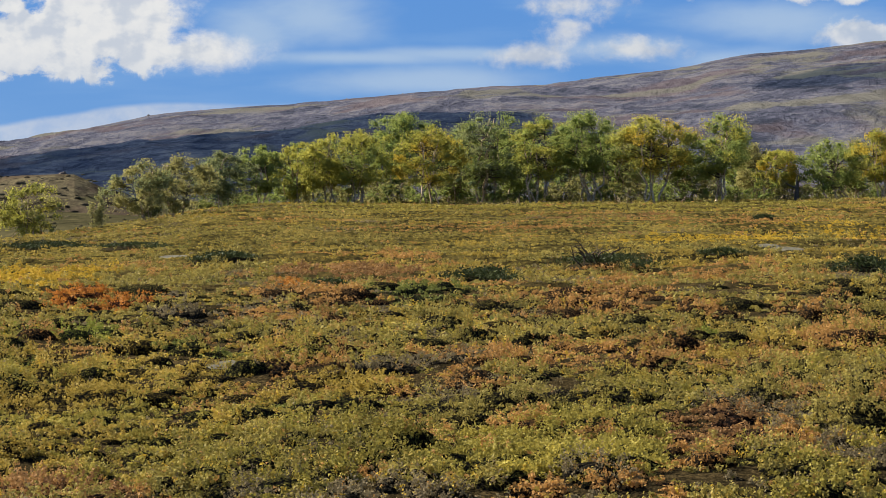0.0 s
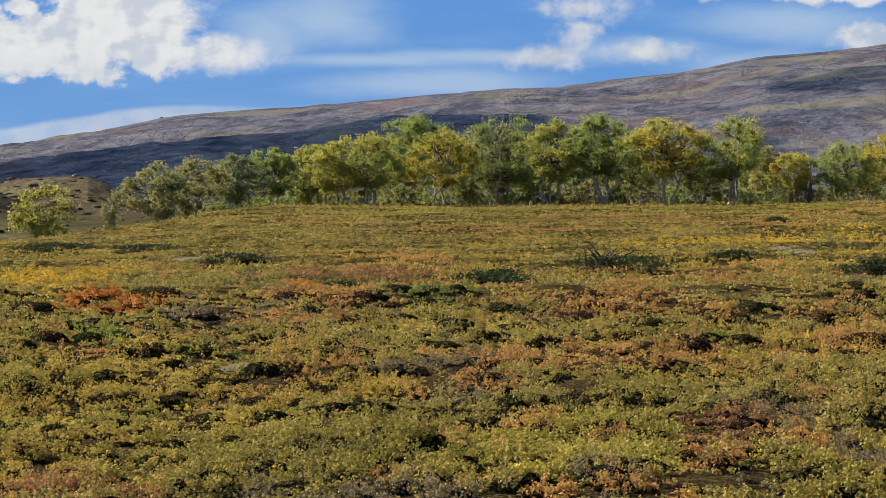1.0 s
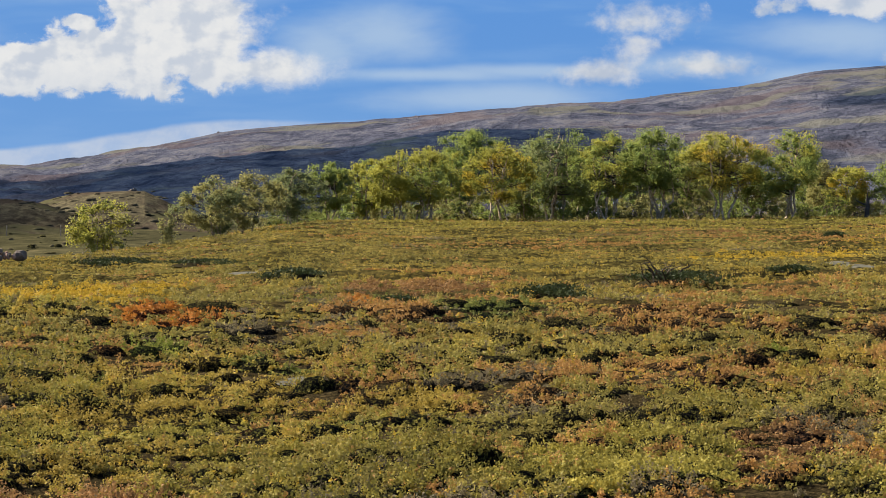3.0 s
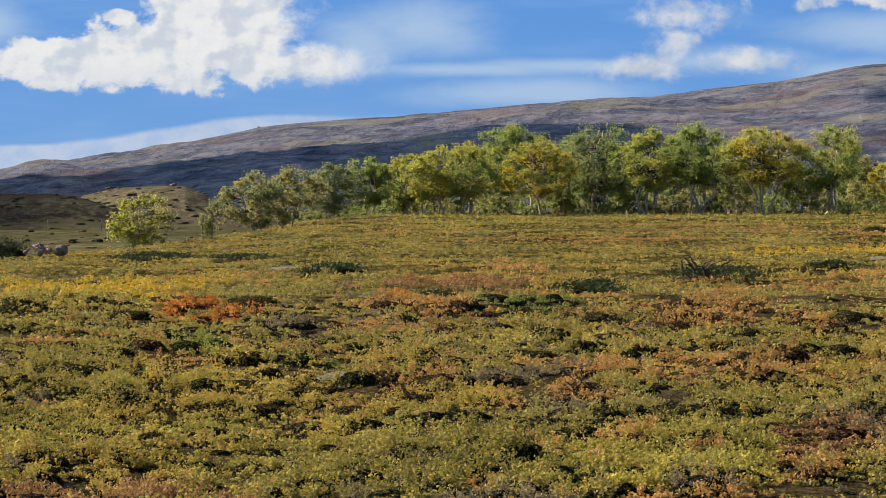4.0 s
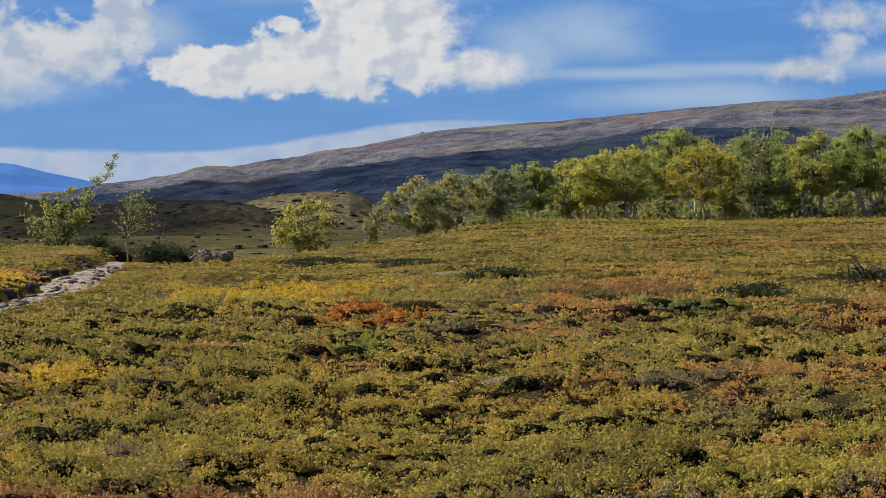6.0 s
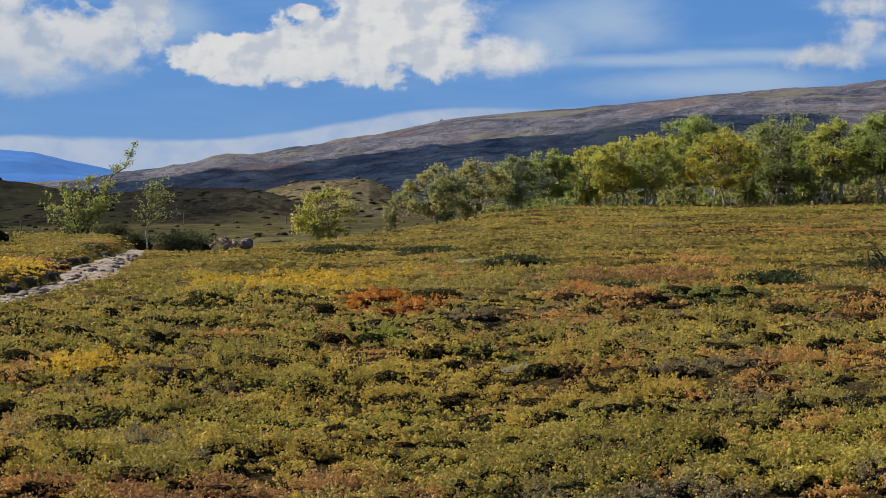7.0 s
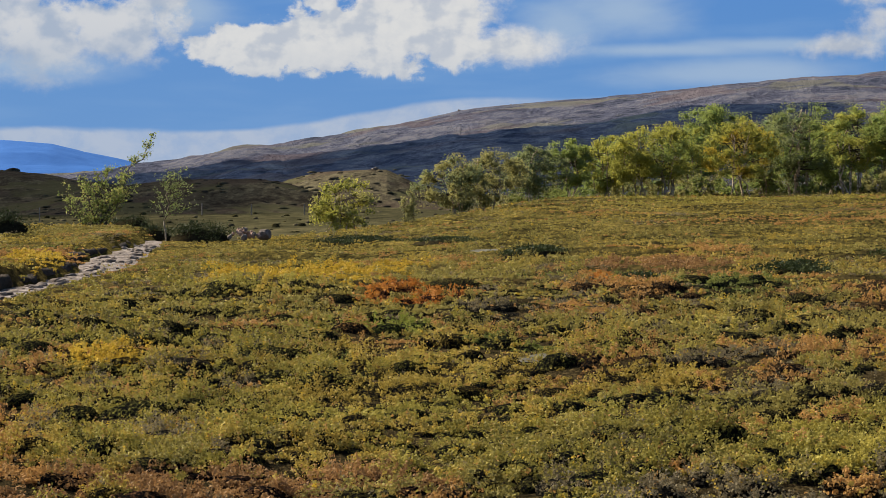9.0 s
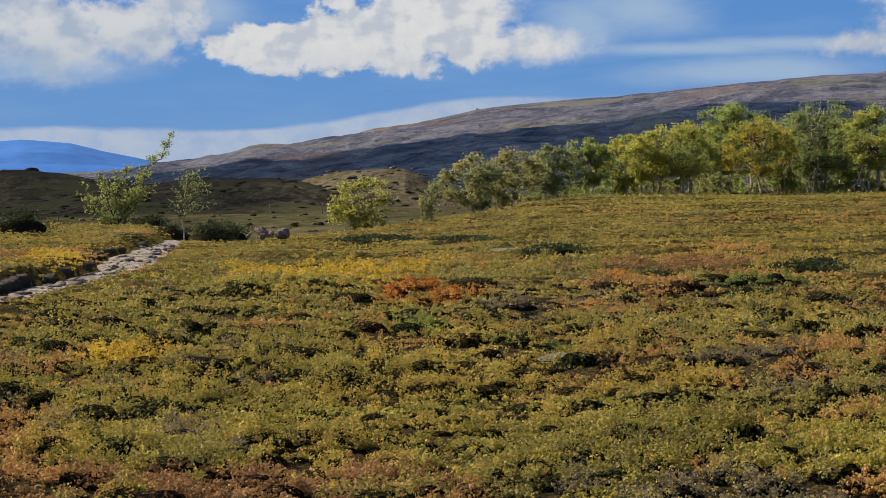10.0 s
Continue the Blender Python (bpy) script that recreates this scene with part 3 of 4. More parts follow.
knoll_lit = ridge("knoll", M_KNOLL, [-12, -11.2, -10.8, -10.4, -9.7, -8.6, -8.2, -7.7, -7.2, -6.6], [-14, -8, -4.5, -1.7, 1.3, 2.0, 1.7, -2.4, -6.2, -13],
                  390, 48, 70, -3.6, 18, 18, "rounded green heath knoll with rocky top", "hill", 150, 40, -11.9, -6.7, 0.5)

# ------------------------------------------------------------- unseen clouds added between the sun and the fell to shade it
def cloud(seed, spots, label, mat):
    """One drawn-out cloud: a lumpy flattened roll through the spots (place and half depth of each)."""
    P = np.array([p[:3] for p in spots], float)
    D = np.array([p[3] for p in spots], float)
    u = np.linspace(0, len(spots) - 1, 60)
    C = np.stack([np.interp(u, np.arange(len(spots)), P[:, k]) for k in range(3)], 1)
    W = np.interp(u, np.arange(len(spots)), D) * np.clip(np.minimum(u, u[-1] - u) * 2.2 + 0.05, 0.05, 1) ** 0.5
    th = np.arange(36) * 2 * np.pi / 36
    lump = 1 + 0.5 * (fbm(u[:, None] * 2.3 + 0 * th, np.cos(th)[None] * 1.5 + 4 + seed, 4, seed) - 0.5)
    R = W[:, None] * lump
    V = np.stack([C[:, None, 0] + 0.15 * R * (fbm(u[:, None] * 3 + 0 * th, np.sin(th)[None] * 2, 3, seed + 5) - 0.5),
                  C[:, None, 1] + R * np.cos(th), C[:, None, 2] + 0.2 * R * np.sin(th)], -1)
    i = np.arange(59)[:, None] * 36 + np.arange(36)[None]
    j = np.arange(59)[:, None] * 36 + (np.arange(36)[None] + 1) % 36
    me = mesh_from("cloud", V.reshape(-1, 3), np.stack([i, j, j + 36, i + 36], -1).reshape(-1, 4), mat)
    return tagged(new("cloud", me), label, "cloud", kind="structure")


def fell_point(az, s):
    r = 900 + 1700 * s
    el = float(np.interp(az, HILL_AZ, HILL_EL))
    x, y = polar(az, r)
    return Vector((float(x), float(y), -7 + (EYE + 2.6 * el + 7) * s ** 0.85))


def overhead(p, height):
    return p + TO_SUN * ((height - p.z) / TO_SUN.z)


# Each spot to be shaded is carried up the sun's line, out of view.
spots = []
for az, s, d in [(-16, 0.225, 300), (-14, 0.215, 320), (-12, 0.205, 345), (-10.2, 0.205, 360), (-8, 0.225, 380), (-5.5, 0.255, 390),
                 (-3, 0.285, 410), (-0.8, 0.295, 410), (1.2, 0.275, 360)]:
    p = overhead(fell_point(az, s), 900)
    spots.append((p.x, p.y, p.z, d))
cloud(1, spots, "unseen blue-tinted cloud added to shade the fell", M_VEIL)
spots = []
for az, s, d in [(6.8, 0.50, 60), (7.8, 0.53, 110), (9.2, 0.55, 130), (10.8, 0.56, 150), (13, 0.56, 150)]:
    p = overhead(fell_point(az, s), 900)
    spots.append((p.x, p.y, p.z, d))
cloud(3, spots, "unseen blue-tinted thin cloud added to shade the fell", M_THIN)
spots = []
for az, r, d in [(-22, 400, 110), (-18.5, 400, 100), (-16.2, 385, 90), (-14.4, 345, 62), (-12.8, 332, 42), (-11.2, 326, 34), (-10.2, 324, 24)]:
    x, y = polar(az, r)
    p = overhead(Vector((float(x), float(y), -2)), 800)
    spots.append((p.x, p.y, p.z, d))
cloud(2, spots, "unseen small cloud added to shade the knolls", M_CLOUD)

# ------------------------------------------------------------- birches and bushes
def limb(rng, p, q, r0, r1, n=6, wave=0.06):
    p, q = np.array(p, float), np.array(q, float)
    L = np.linalg.norm(q - p)
    out = []
    bend = rng.normal(size=3) * L * wave
    wig = rng.normal(size=(n, 3)) * L * wave * 0.35
    for i in range(n):
        t = i / (n - 1)
        c = p + (q - p) * t + bend * math.sin(math.pi * t) + (wig[i] if 0 < i < n - 1 else 0)
        out.append((c, r0 + (r1 - r0) * t))
    return out


OCTA = np.array([(1, 0, 0), (-1, 0, 0), (0, 1, 0), (0, -1, 0), (0, 0, 1), (0, 0, -1), (0.6, 0.6, 0.6), (-0.6, 0.6, 0.6), (0.6, -0.6, 0.6), (-0.6, -0.6, 0.6),
                 (0.6, 0.6, -0.6), (-0.6, 0.6, -0.6), (0.6, -0.6, -0.6), (-0.6, -0.6, -0.6)])
CORNER = [(0, 2, 4, 6), (1, 2, 4, 7), (0, 3, 4, 8), (1, 3, 4, 9), (0, 2, 5, 10), (1, 2, 5, 11), (0, 3, 5, 12), (1, 3, 5, 13)]
LUMP = np.array([(a, d, m) for a, d, e, m in CORNER] + [(d, e, m) for a, d, e, m in CORNER] + [(e, a, m) for a, d, e, m in CORNER])


def lumps_mesh(name, spots, rng, mat):
    """Uneven dense lumps that stand for the shaded inner leaves: x, y, z and spread of each."""
    n = len(spots)
    V = OCTA[None] * rng.uniform(0.6, 1.35, (n, len(OCTA), 1)) * spots[:, None, 3:4] * np.array([0.8, 0.8, 0.62]) + spots[:, None, :3]
    F = LUMP[None] + (np.arange(n) * len(OCTA))[:, None, None]
    return mesh_from(name, V.reshape(-1, 3), F.reshape(-1, 3), mat, False)


def birch(seed, height, width, mat, count, stems=3, bare=0.25, leaf=0.085, bark=None, label="", name="birch_tree", accent=None, clumps=None, lean=0.0, category="tree", thick=1.0, dense=True):
    """A mountain birch: crooked stems from one root, limbs to clumps of leaves, gaps between the clumps."""
    rng = np.random.default_rng(seed)
    tree = new(name)
    stems_made, limbs, tips = [], [], []
    bark = bark or M_BARK
    for s in range(stems):
        ang = rng.uniform(0, 2 * np.pi)
        out = width * rng.uniform(0.08, 0.30) * (0.35 if stems == 1 else 1)
        base = np.array([rng.normal() * 0.05 * stems, rng.normal() * 0.05 * stems, -0.25])
        top = np.array([math.cos(ang) * out + lean, math.sin(ang) * out, height * rng.uniform(0.72, 0.93)])
        line = limb(rng, base, top, 0.018 * height * thick * rng.uniform(0.7, 1.1), 0.006 * height, 9, 0.07 if stems > 1 else 0.03)
        stems_made.append(line)
    for i, line in enumerate(stems_made):
        first = part("trunk", tubes("trunk", [line], bark, 7), tree)
    n_cl = clumps or int(34 + 11 * height)
    P, N, S, C, hearts = [], [], [], [], []
    for c in range(n_cl):
        # clumps sit in the outer part of an uneven crown
        th, u = rng.uniform(0, 2 * np.pi), rng.uniform(-1, 1)
        rad = rng.uniform(0.45, 1.0) ** 0.6
        prof = math.sqrt(max(0.0, 1 - u * u))
        lop = 1 + 0.28 * math.sin(th * 2 + seed) + 0.18 * math.sin(th * 3 + seed * 2.3)
        zc = height * (bare + (1 - bare) * (0.5 + 0.5 * u * rad))
        centre = np.array([math.cos(th) * prof * rad * width * 0.5 * lop + lean * zc / height, math.sin(th) * prof * rad * width * 0.5 * lop, zc])
        line = stems_made[rng.integers(len(stems_made))]
        j = int(np.clip(np.searchsorted([p[2] for p, r in line], zc * 0.72), 1, len(line) - 1))
        start, r0 = line[j]
        limbs.append(limb(rng, start, centre, min(r0 * 0.6, 0.03 * height * 0.25), 0.006, 5, 0.10))
        m = int(count / n_cl * rng.uniform(0.5, 1.5))
        spread = width * rng.uniform(0.045, 0.09)
        hearts.append((*centre, spread * 0.8))
        q = np.clip(rng.normal(size=(m, 3)), -1.7, 1.7) * np.array([spread, spread, spread * 0.7]) + centre
        out = q - np.array([lean * 0.5, 0, height * 0.5])
        P.append(q)
        N.append(rng.normal(size=(m, 3)) + 0.55 * out / (np.linalg.norm(out, axis=1, keepdims=True) + 1e-6) + np.array([0, 0, 0.45]))
        S.append(leaf * rng.uniform(0.6, 1.35, m))
        C.append(np.full(m, accent is not None and rng.random() < 0.4))
    order = sorted(range(len(limbs)), key=lambda i: -limbs[i][0][1])
    wood = M_DARKBARK if bark is M_DARKBARK else M_TWIG
    for i in order[:6]:
        part("branch", tubes("branch", [limbs[i]], wood, 5), first)
    tagged(part("fine_branching", tubes("fine_branching", [limbs[i] for i in order[6:]], wood, 4), tree), kind="stuff")
    P, N, S, C = np.concatenate(P), np.concatenate(N), np.concatenate(S), np.concatenate(C)
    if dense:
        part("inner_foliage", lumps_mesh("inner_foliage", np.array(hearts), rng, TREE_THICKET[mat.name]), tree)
    keep = P[:, 2] > 0.12 * height * bare + 0.05
    P, N, S, C = P[keep], N[keep], S[keep], C[keep]
    part("crown", leaves("crown", P[~C], N[~C], S[~C], mat, rng, 0.8, True), tree)
    if C.any():
        part("crown", leaves("crown", P[C], N[C], S[C], accent, rng, 0.8, True), tree, "yellowing leaves")
    return tagged(tree, label, category)


def plant_at(ob, az, r, turn=0.0, sink=0.0):
    x, y = polar(az, r)
    ob.matrix_world = pose(float(x), float(y), float(land(x, y)) - sink, 0, 0, turn)
    return ob


WOOD = [  # turn, distance, height, width, leaf colours, stems, bare share of the trunk
    (-6.70, 96, 2.35, 2.6, T_OLIVE, T_GREY, 4, 0.08), (-5.95, 98, 2.2, 2.4, T_OLIVE, None, 4, 0.08),
    (-4.95, 110, 2.45, 2.4, T_GREY, None, 3, 0.12), (-4.10, 112, 2.7, 1.7, T_GREEN, None, 2, 0.10),
    (-3.35, 114, 2.75, 2.3, T_LIME, T_GREEN, 3, 0.10), (-2.65, 113, 3.15, 2.5, T_LIME, None, 3, 0.12),
    (-1.95, 113, 3.3, 2.9, T_LIME, T_GREEN, 4, 0.15), (-0.95, 126, 4.35, 3.0, T_GREEN, None, 3, 0.3),
    (-0.30, 114, 3.4, 2.8, T_LIME, T_GOLD, 3, 0.2), (0.20, 118, 3.0, 2.4, T_GREEN, T_OLIVE, 3, 0.1),
    (0.90, 116, 4.25, 3.2, T_GREY, T_GREEN, 4, 0.14), (1.65, 118, 3.4, 2.2, T_GREEN, None, 3, 0.1),
    (2.20, 114, 3.75, 2.9, T_LIME, T_GREEN, 4, 0.25), (3.20, 114, 3.95, 3.1, T_GREEN, None, 4, 0.32),
    (3.95, 118, 2.9, 2.2, T_OLIVE, T_GREEN, 3, 0.15), (4.72, 112, 3.75, 2.9, T_LIME, T_GOLD, 2, 0.32),
    (5.42, 114, 2.5, 1.9, T_GREEN, T_OLIVE, 2, 0.2), (6.18, 112, 3.8, 3.1, T_GREEN, T_LIME, 2, 0.22),
    (6.92, 116, 2.5, 2.0, T_OLIVE, None, 3, 0.15), (7.50, 114, 2.3, 1.9, T_LIME, T_GOLD, 3, 0.15),
    (8.70, 114, 2.6, 2.6, T_GREEN, None, 4, 0.1), (9.20, 117, 2.7, 2.4, T_GREEN, T_OLIVE, 3, 0.12),
    (9.75, 113, 2.9, 2.3, T_LIME, T_GOLD, 3, 0.2), (10.6, 114, 3.0, 2.6, T_GREEN, T_LIME, 3, 0.2),
    # second row, seen through the gaps
    (-3.0, 124, 2.8, 2.8, T_GREEN, None, 3, 0.1), (-1.4, 124, 3.3, 2.9, T_GREEN, T_LIME, 3, 0.1), (0.45, 127, 3.5, 3.0, T_GREEN, None, 3, 0.1),
    (1.5, 127, 3.3, 3.0, T_GREEN, T_LIME, 3, 0.1), (2.7, 126, 3.4, 3.0, T_OLIVE, T_GREEN, 3, 0.1), (3.7, 127, 3.2, 2.8, T_GREEN, None, 3, 0.1),
    (4.4, 125, 2.7, 2.5, T_GREEN, T_OLIVE, 3, 0.1), (6.6, 126, 2.5, 2.4, T_GREEN, None, 3, 0.1),
]
NAMES = {id(T_OLIVE): "olive-brown", id(T_GREY): "grey-green", id(T_GREEN): "green", id(T_LIME): "yellow-green", id(T_GOLD): "golden"}
for i, (az, r, h, w, m1, m2, stems, bare) in enumerate(WOOD):
    tall = "tall" if h > 3.6 else "low" if h < 2.55 else "crooked"
    t = birch(100 + i, h, w, m1, int(4000 * h), stems + (2 if h > 2.9 else 1), bare, 0.072, accent=m2, thick=0.8,
              label="%s mountain birch with %s leaves and pale stems" % (tall, NAMES[id(m1)]))
    tagged(t, group="birches at the heath edge")
    plant_at(t, az, r)

# low scrub under the birches
rng = random.Random(21)
for i in range(88):
    back = i % 2
    az = -5.4 + i * 0.182 + rng.uniform(-0.15, 0.15)
    t = birch(200 + i, rng.uniform(1.1, 1.9) if back else rng.uniform(0.5, 1.05), rng.uniform(1.2, 2.0), rng.choice((T_GREEN, T_OLIVE, L_DARK)), 1000, 3, 0.02, 0.07, M_DARKBARK,
              "low green willow scrub under the birches", "willow_bush", None, 20, category="bush")
    plant_at(tagged(t, group="scrub under the birches"), az, rng.uniform(119, 127) if back else rng.uniform(113, 120))

# bushes on the left falling ground
t = birch(301, 1.85, 2.0, T_LIME, 6500, 5, 0.03, 0.07, clumps=60, label="bushy young birch with yellow-green leaves on the slope", accent=T_OLIVE)
plant_at(t, -9.2, 84)


def feathered(seed, stems, mat, accent, per_metre, label, leaf=0.05, side=0.22, bare=0.25, bark=None, name="birch_tree", thick=1.0):
    """A wind-combed young birch: thin rising stems, each with short twigs and leaves along its upper part."""
    rng = np.random.default_rng(seed)
    tree = new(name)
    P, N, S, twigs = [], [], [], []
    for lean, back, h in stems:
        line = limb(rng, (rng.normal() * 0.08, rng.normal() * 0.08, -0.2), (lean, back, h), 0.016 * thick * h ** 0.5, 0.004, 9, 0.06)
        part("trunk", tubes("trunk", [line], bark or M_DARKBARK, 6), tree)
        pts = np.array([p for p, _ in line])
        for k in range(int(per_metre * h / 12)):
            t = bare + (1 - bare) * rng.random() ** 0.9
            u = t * (len(pts) - 1)
            i = min(int(u), len(pts) - 2)
            p = pts[i] + (pts[i + 1] - pts[i]) * (u - i)
            reach = side * (1.15 - 0.75 * t) * rng.uniform(0.5, 1.3)
            th = rng.uniform(0, 2 * np.pi)
            q = p + np.array([math.cos(th) * reach + 0.25 * reach, math.sin(th) * reach, reach * rng.uniform(0.3, 0.9)])
            twigs.append(limb(rng, p, q, 0.006, 0.002, 4, 0.1))
            m = rng.integers(8, 17)
            P.append(p + (q - p) * rng.uniform(0.3, 1.1, (m, 1)) + rng.normal(size=(m, 3)) * 0.035)
            N.append(rng.normal(size=(m, 3)) + np.array([0, 0, 0.4]))
            S.append(leaf * rng.uniform(0.6, 1.3, m))
    tagged(part("fine_branching", tubes("fine_branching", twigs, M_TWIG, 3), tree), kind="stuff")
    P, N, S = np.concatenate(P), np.concatenate(N), np.concatenate(S)
    c = rng.random(len(P)) < 0.35
    part("crown", leaves("crown", P[~c], N[~c], S[~c], mat, rng, 0.6), tree)
    part("crown", leaves("crown", P[c], N[c], S[c], accent, rng, 0.6), tree, "darker leaves")
    return tagged(tree, label, "tree")


t = feathered(306, [(-0.18, 0, 0.8), (0.02, 0.1, 1.05), (0.22, -0.1, 0.85), (0.1, 0.1, 0.6)], T_OLIVE, T_GREY, 600, "small olive birch sapling on the slope", 0.055, 0.2, 0.1, name="sapling")
plant_at(t, -7.72, 88)
t = feathered(303, [(-1.15, 0.2, 0.85), (-0.95, -0.2, 1.2), (-0.6, 0.3, 1.45), (-0.3, -0.3, 1.25), (0.0, 0.1, 1.5), (0.4, -0.1, 1.65), (0.75, 0.2, 1.5), (1.1, -0.2, 1.15), (0.6, 0.3, 1.1), (-0.6, 0.1, 0.75), (1.0, 0.1, 1.9), (1.62, 0.0, 2.6)],
              T_GREEN, T_OLIVE, 330, "wind-bent young birch bush with one long whip beside the footpath", 0.062, 0.36, 0.12)
plant_at(t, -14.62, 75)
t = feathered(304, [(0.12, 0, 1.85)], T_GREY, T_GREEN, 620, "thin young birch with bare pale trunk by the path", 0.058, 0.75, 0.40, M_BARK, thick=1.3)
plant_at(t, -13.12, 71)


def domes(x, y, z, R, H, sides=7, rings=3):
    """Low lumpy domes: cores that stand for the shade inside shrubs, also humps and tussocks."""
    n = len(x)
    th = np.arange(sides) * 2 * np.pi / sides
    up = np.array([-0.15, 0.45, 0.85] if rings == 3 else [-0.1, 0.6])
    V = np.zeros((n, rings * sides + 1, 3))
    for k in range(rings):
        ring = math.sqrt(1 - max(up[k], 0) ** 2)
        lump = 1 + 0.2 * np.sin(th[None, :] * 2 + np.arange(n)[:, None] * 1.7 + k) + 0.12 * np.sin(th[None, :] * 4 + np.arange(n)[:, None])
        V[:, k * sides:(k + 1) * sides, 0] = x[:, None] + R[:, None] * ring * lump * np.cos(th)
        V[:, k * sides:(k + 1) * sides, 1] = y[:, None] + R[:, None] * ring * lump * np.sin(th)
        V[:, k * sides:(k + 1) * sides, 2] = z[:, None] + H[:, None] * up[k]
    V[:, -1] = np.stack([x, y, z + H], 1)
    F = []
    for k in range(rings - 1):
        for s in range(sides):
            t = (s + 1) % sides
            F.append((k * sides + s, k * sides + t, (k + 1) * sides + t, (k + 1) * sides + s))
    base = (rings - 1) * sides
    top = rings * sides
    for s in range(0, sides):
        F.append((base + s, base + (s + 1) % sides, top, top))
    F = np.array(F)
    faces = (F[None] + (np.arange(n) * (rings * sides + 1))[:, None, None]).reshape(-1, 4)
    quads = faces[faces[:, 2] != faces[:, 3]]
    tris = faces[faces[:, 2] == faces[:, 3]][:, :3]
    all_tris = np.concatenate([quads[:, [0, 1, 2]], quads[:, [0, 2, 3]], tris])
    return V.reshape(-1, 3), all_tris


def knoll_scrub(hill, seed, n, mats, sizes, label):
    """Low bushes and heather humps scattered over a knoll."""
    rng = np.random.default_rng(seed)
    co = np.empty(len(hill.data.vertices) * 3, np.float32)
    hill.data.vertices.foreach_get("co", co)
    co = co.reshape(-1, 3)
    pick = co[rng.choice(len(co), n)] + rng.normal(size=(n, 3)) * np.array([0.8, 0.8, 0])
    share = rng.integers(0, len(mats), n)
    for k, mat in enumerate(mats):
        p = pick[share == k]
        R = rng.uniform(*sizes, len(p)) * np.exp(0.3 * rng.normal(size=len(p)))
        core, faces = domes(p[:, 0], p[:, 1], p[:, 2] - 0.05, R, R * rng.uniform(0.2, 0.45, len(p)), 7, 3)
        tagged(new("heather_scrub", mesh_from("heather_scrub", core, faces, mat)), label, "shrubs", kind="stuff")


knoll_scrub(knoll_dark, 31, 260, (M_KNOLL,), (0.3, 0.8), "dark heather humps scattered over the knoll")
knoll_scrub(knoll_mid, 32, 260, (M_KNOLL,), (0.3, 0.7), "dark heather humps scattered over the knoll")
knoll_scrub(knoll_lit, 33, 260, (M_KNOLL,), (0.25, 0.6), "olive and dark scrub scattered over the knoll")


def meadow_scrub():
    """Low willow and sedge tussocks on the valley floor."""
    rng = np.random.default_rng(44)
    n = 300
    az, r = rng.uniform(-18.5, -5.5, n), 4.2 / (rng.uniform(13.5, 26, n) * 0.001)
    x, y = polar(az, r)
    z = land(x, y)
    share = rng.integers(0, 2, n)
    for k, mat in enumerate((THICKET["olive"], M_KNOLL)):
        s = share == k
        R = rng.uniform(0.15, 0.4, s.sum())
        core, faces = domes(x[s], y[s], z[s] - 0.04, R, R * rng.uniform(0.5, 0.9, s.sum()), 7, 3)
        tagged(new("sedge_tussocks", mesh_from("sedge_tussocks", core, faces, mat)), "low willow and sedge tussocks in the valley meadow", "shrubs", kind="stuff")


meadow_scrub()


def dead_branches(seed, n, length):
    """A fan of bare grey juniper branches."""
    rng = np.random.default_rng(seed)
    ob = new("dead_bush")
    for k in range(n):
        th = rng.uniform(0, 2 * np.pi)
        q = np.array([math.cos(th) * length * rng.uniform(0.4, 1), math.sin(th) * length * rng.uniform(0.4, 1), length * rng.uniform(0.25, 0.6)])
        line = limb(rng, (0, 0, -0.05), q, 0.022, 0.005, 6, 0.12)
        twig = limb(rng, line[3][0], q + rng.normal(size=3) * length * 0.25, 0.010, 0.003, 4, 0.1)
        part("branch", tubes("branch", [line, twig], M_TWIG, 5), ob)
    return tagged(ob, "bare grey dead juniper branches low on the heath", "dead bush")


plant_at(dead_branches(71, 12, 0.6), 3.45, 44.2, sink=-0.12)


def juniper(seed, width, depth, height, count, label, name="juniper_bush"):
    """A dense dark evergreen cushion: short woody stems under scale-leaved sprays."""
    rng = np.random.default_rng(seed)
    bush = new(name)
    lines, P, N, S = [], [], [], []
    for i in range(22):
        th, k = rng.uniform(0, 2 * np.pi), rng.uniform(0.1, 1.0)
        tip = np.array([math.cos(th) * width * 0.5 * k, math.sin(th) * depth * 0.5 * k, height * (1 - 0.6 * k * k) * rng.uniform(0.7, 1.1)])
        lines.append(limb(rng, (tip[0] * 0.3, tip[1] * 0.3, -0.05), tip, 0.02, 0.004, 5, 0.1))
        m = int(count / 12)
        q = rng.normal(size=(m, 3)) * np.array([width * 0.11, depth * 0.11, height * 0.14]) + tip * np.array([1, 1, 0.85])
        P.append(q)
        N.append(rng.normal(size=(m, 3)) + np.array([0, 0, 0.8]))
        S.append(0.055 * rng.uniform(0.5, 1.4, m))
    part("woody_base", tubes("woody_base", lines, M_DARKBARK, 4), bush)
    P, N, S = np.concatenate(P), np.concatenate(N), np.concatenate(S)
    P[:, 2] = np.abs(P[:, 2])
    part("foliage", leaves("foliage", P, N, S, L_JUNIPER, rng, 0.4), bush)
    # A solid dark dome inside stands for the shade between the sprays.
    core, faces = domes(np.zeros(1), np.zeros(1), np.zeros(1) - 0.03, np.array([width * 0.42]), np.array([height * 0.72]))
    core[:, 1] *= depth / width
    part("heart", mesh_from("heart", core, faces, M_SHADECORE), bush)
    return tagged(bush, label, "bush")


plant_at(juniper(401, 1.75, 1.2, 0.52, 1900, "dark green juniper cushion beside the footpath"), -12.35, 68)
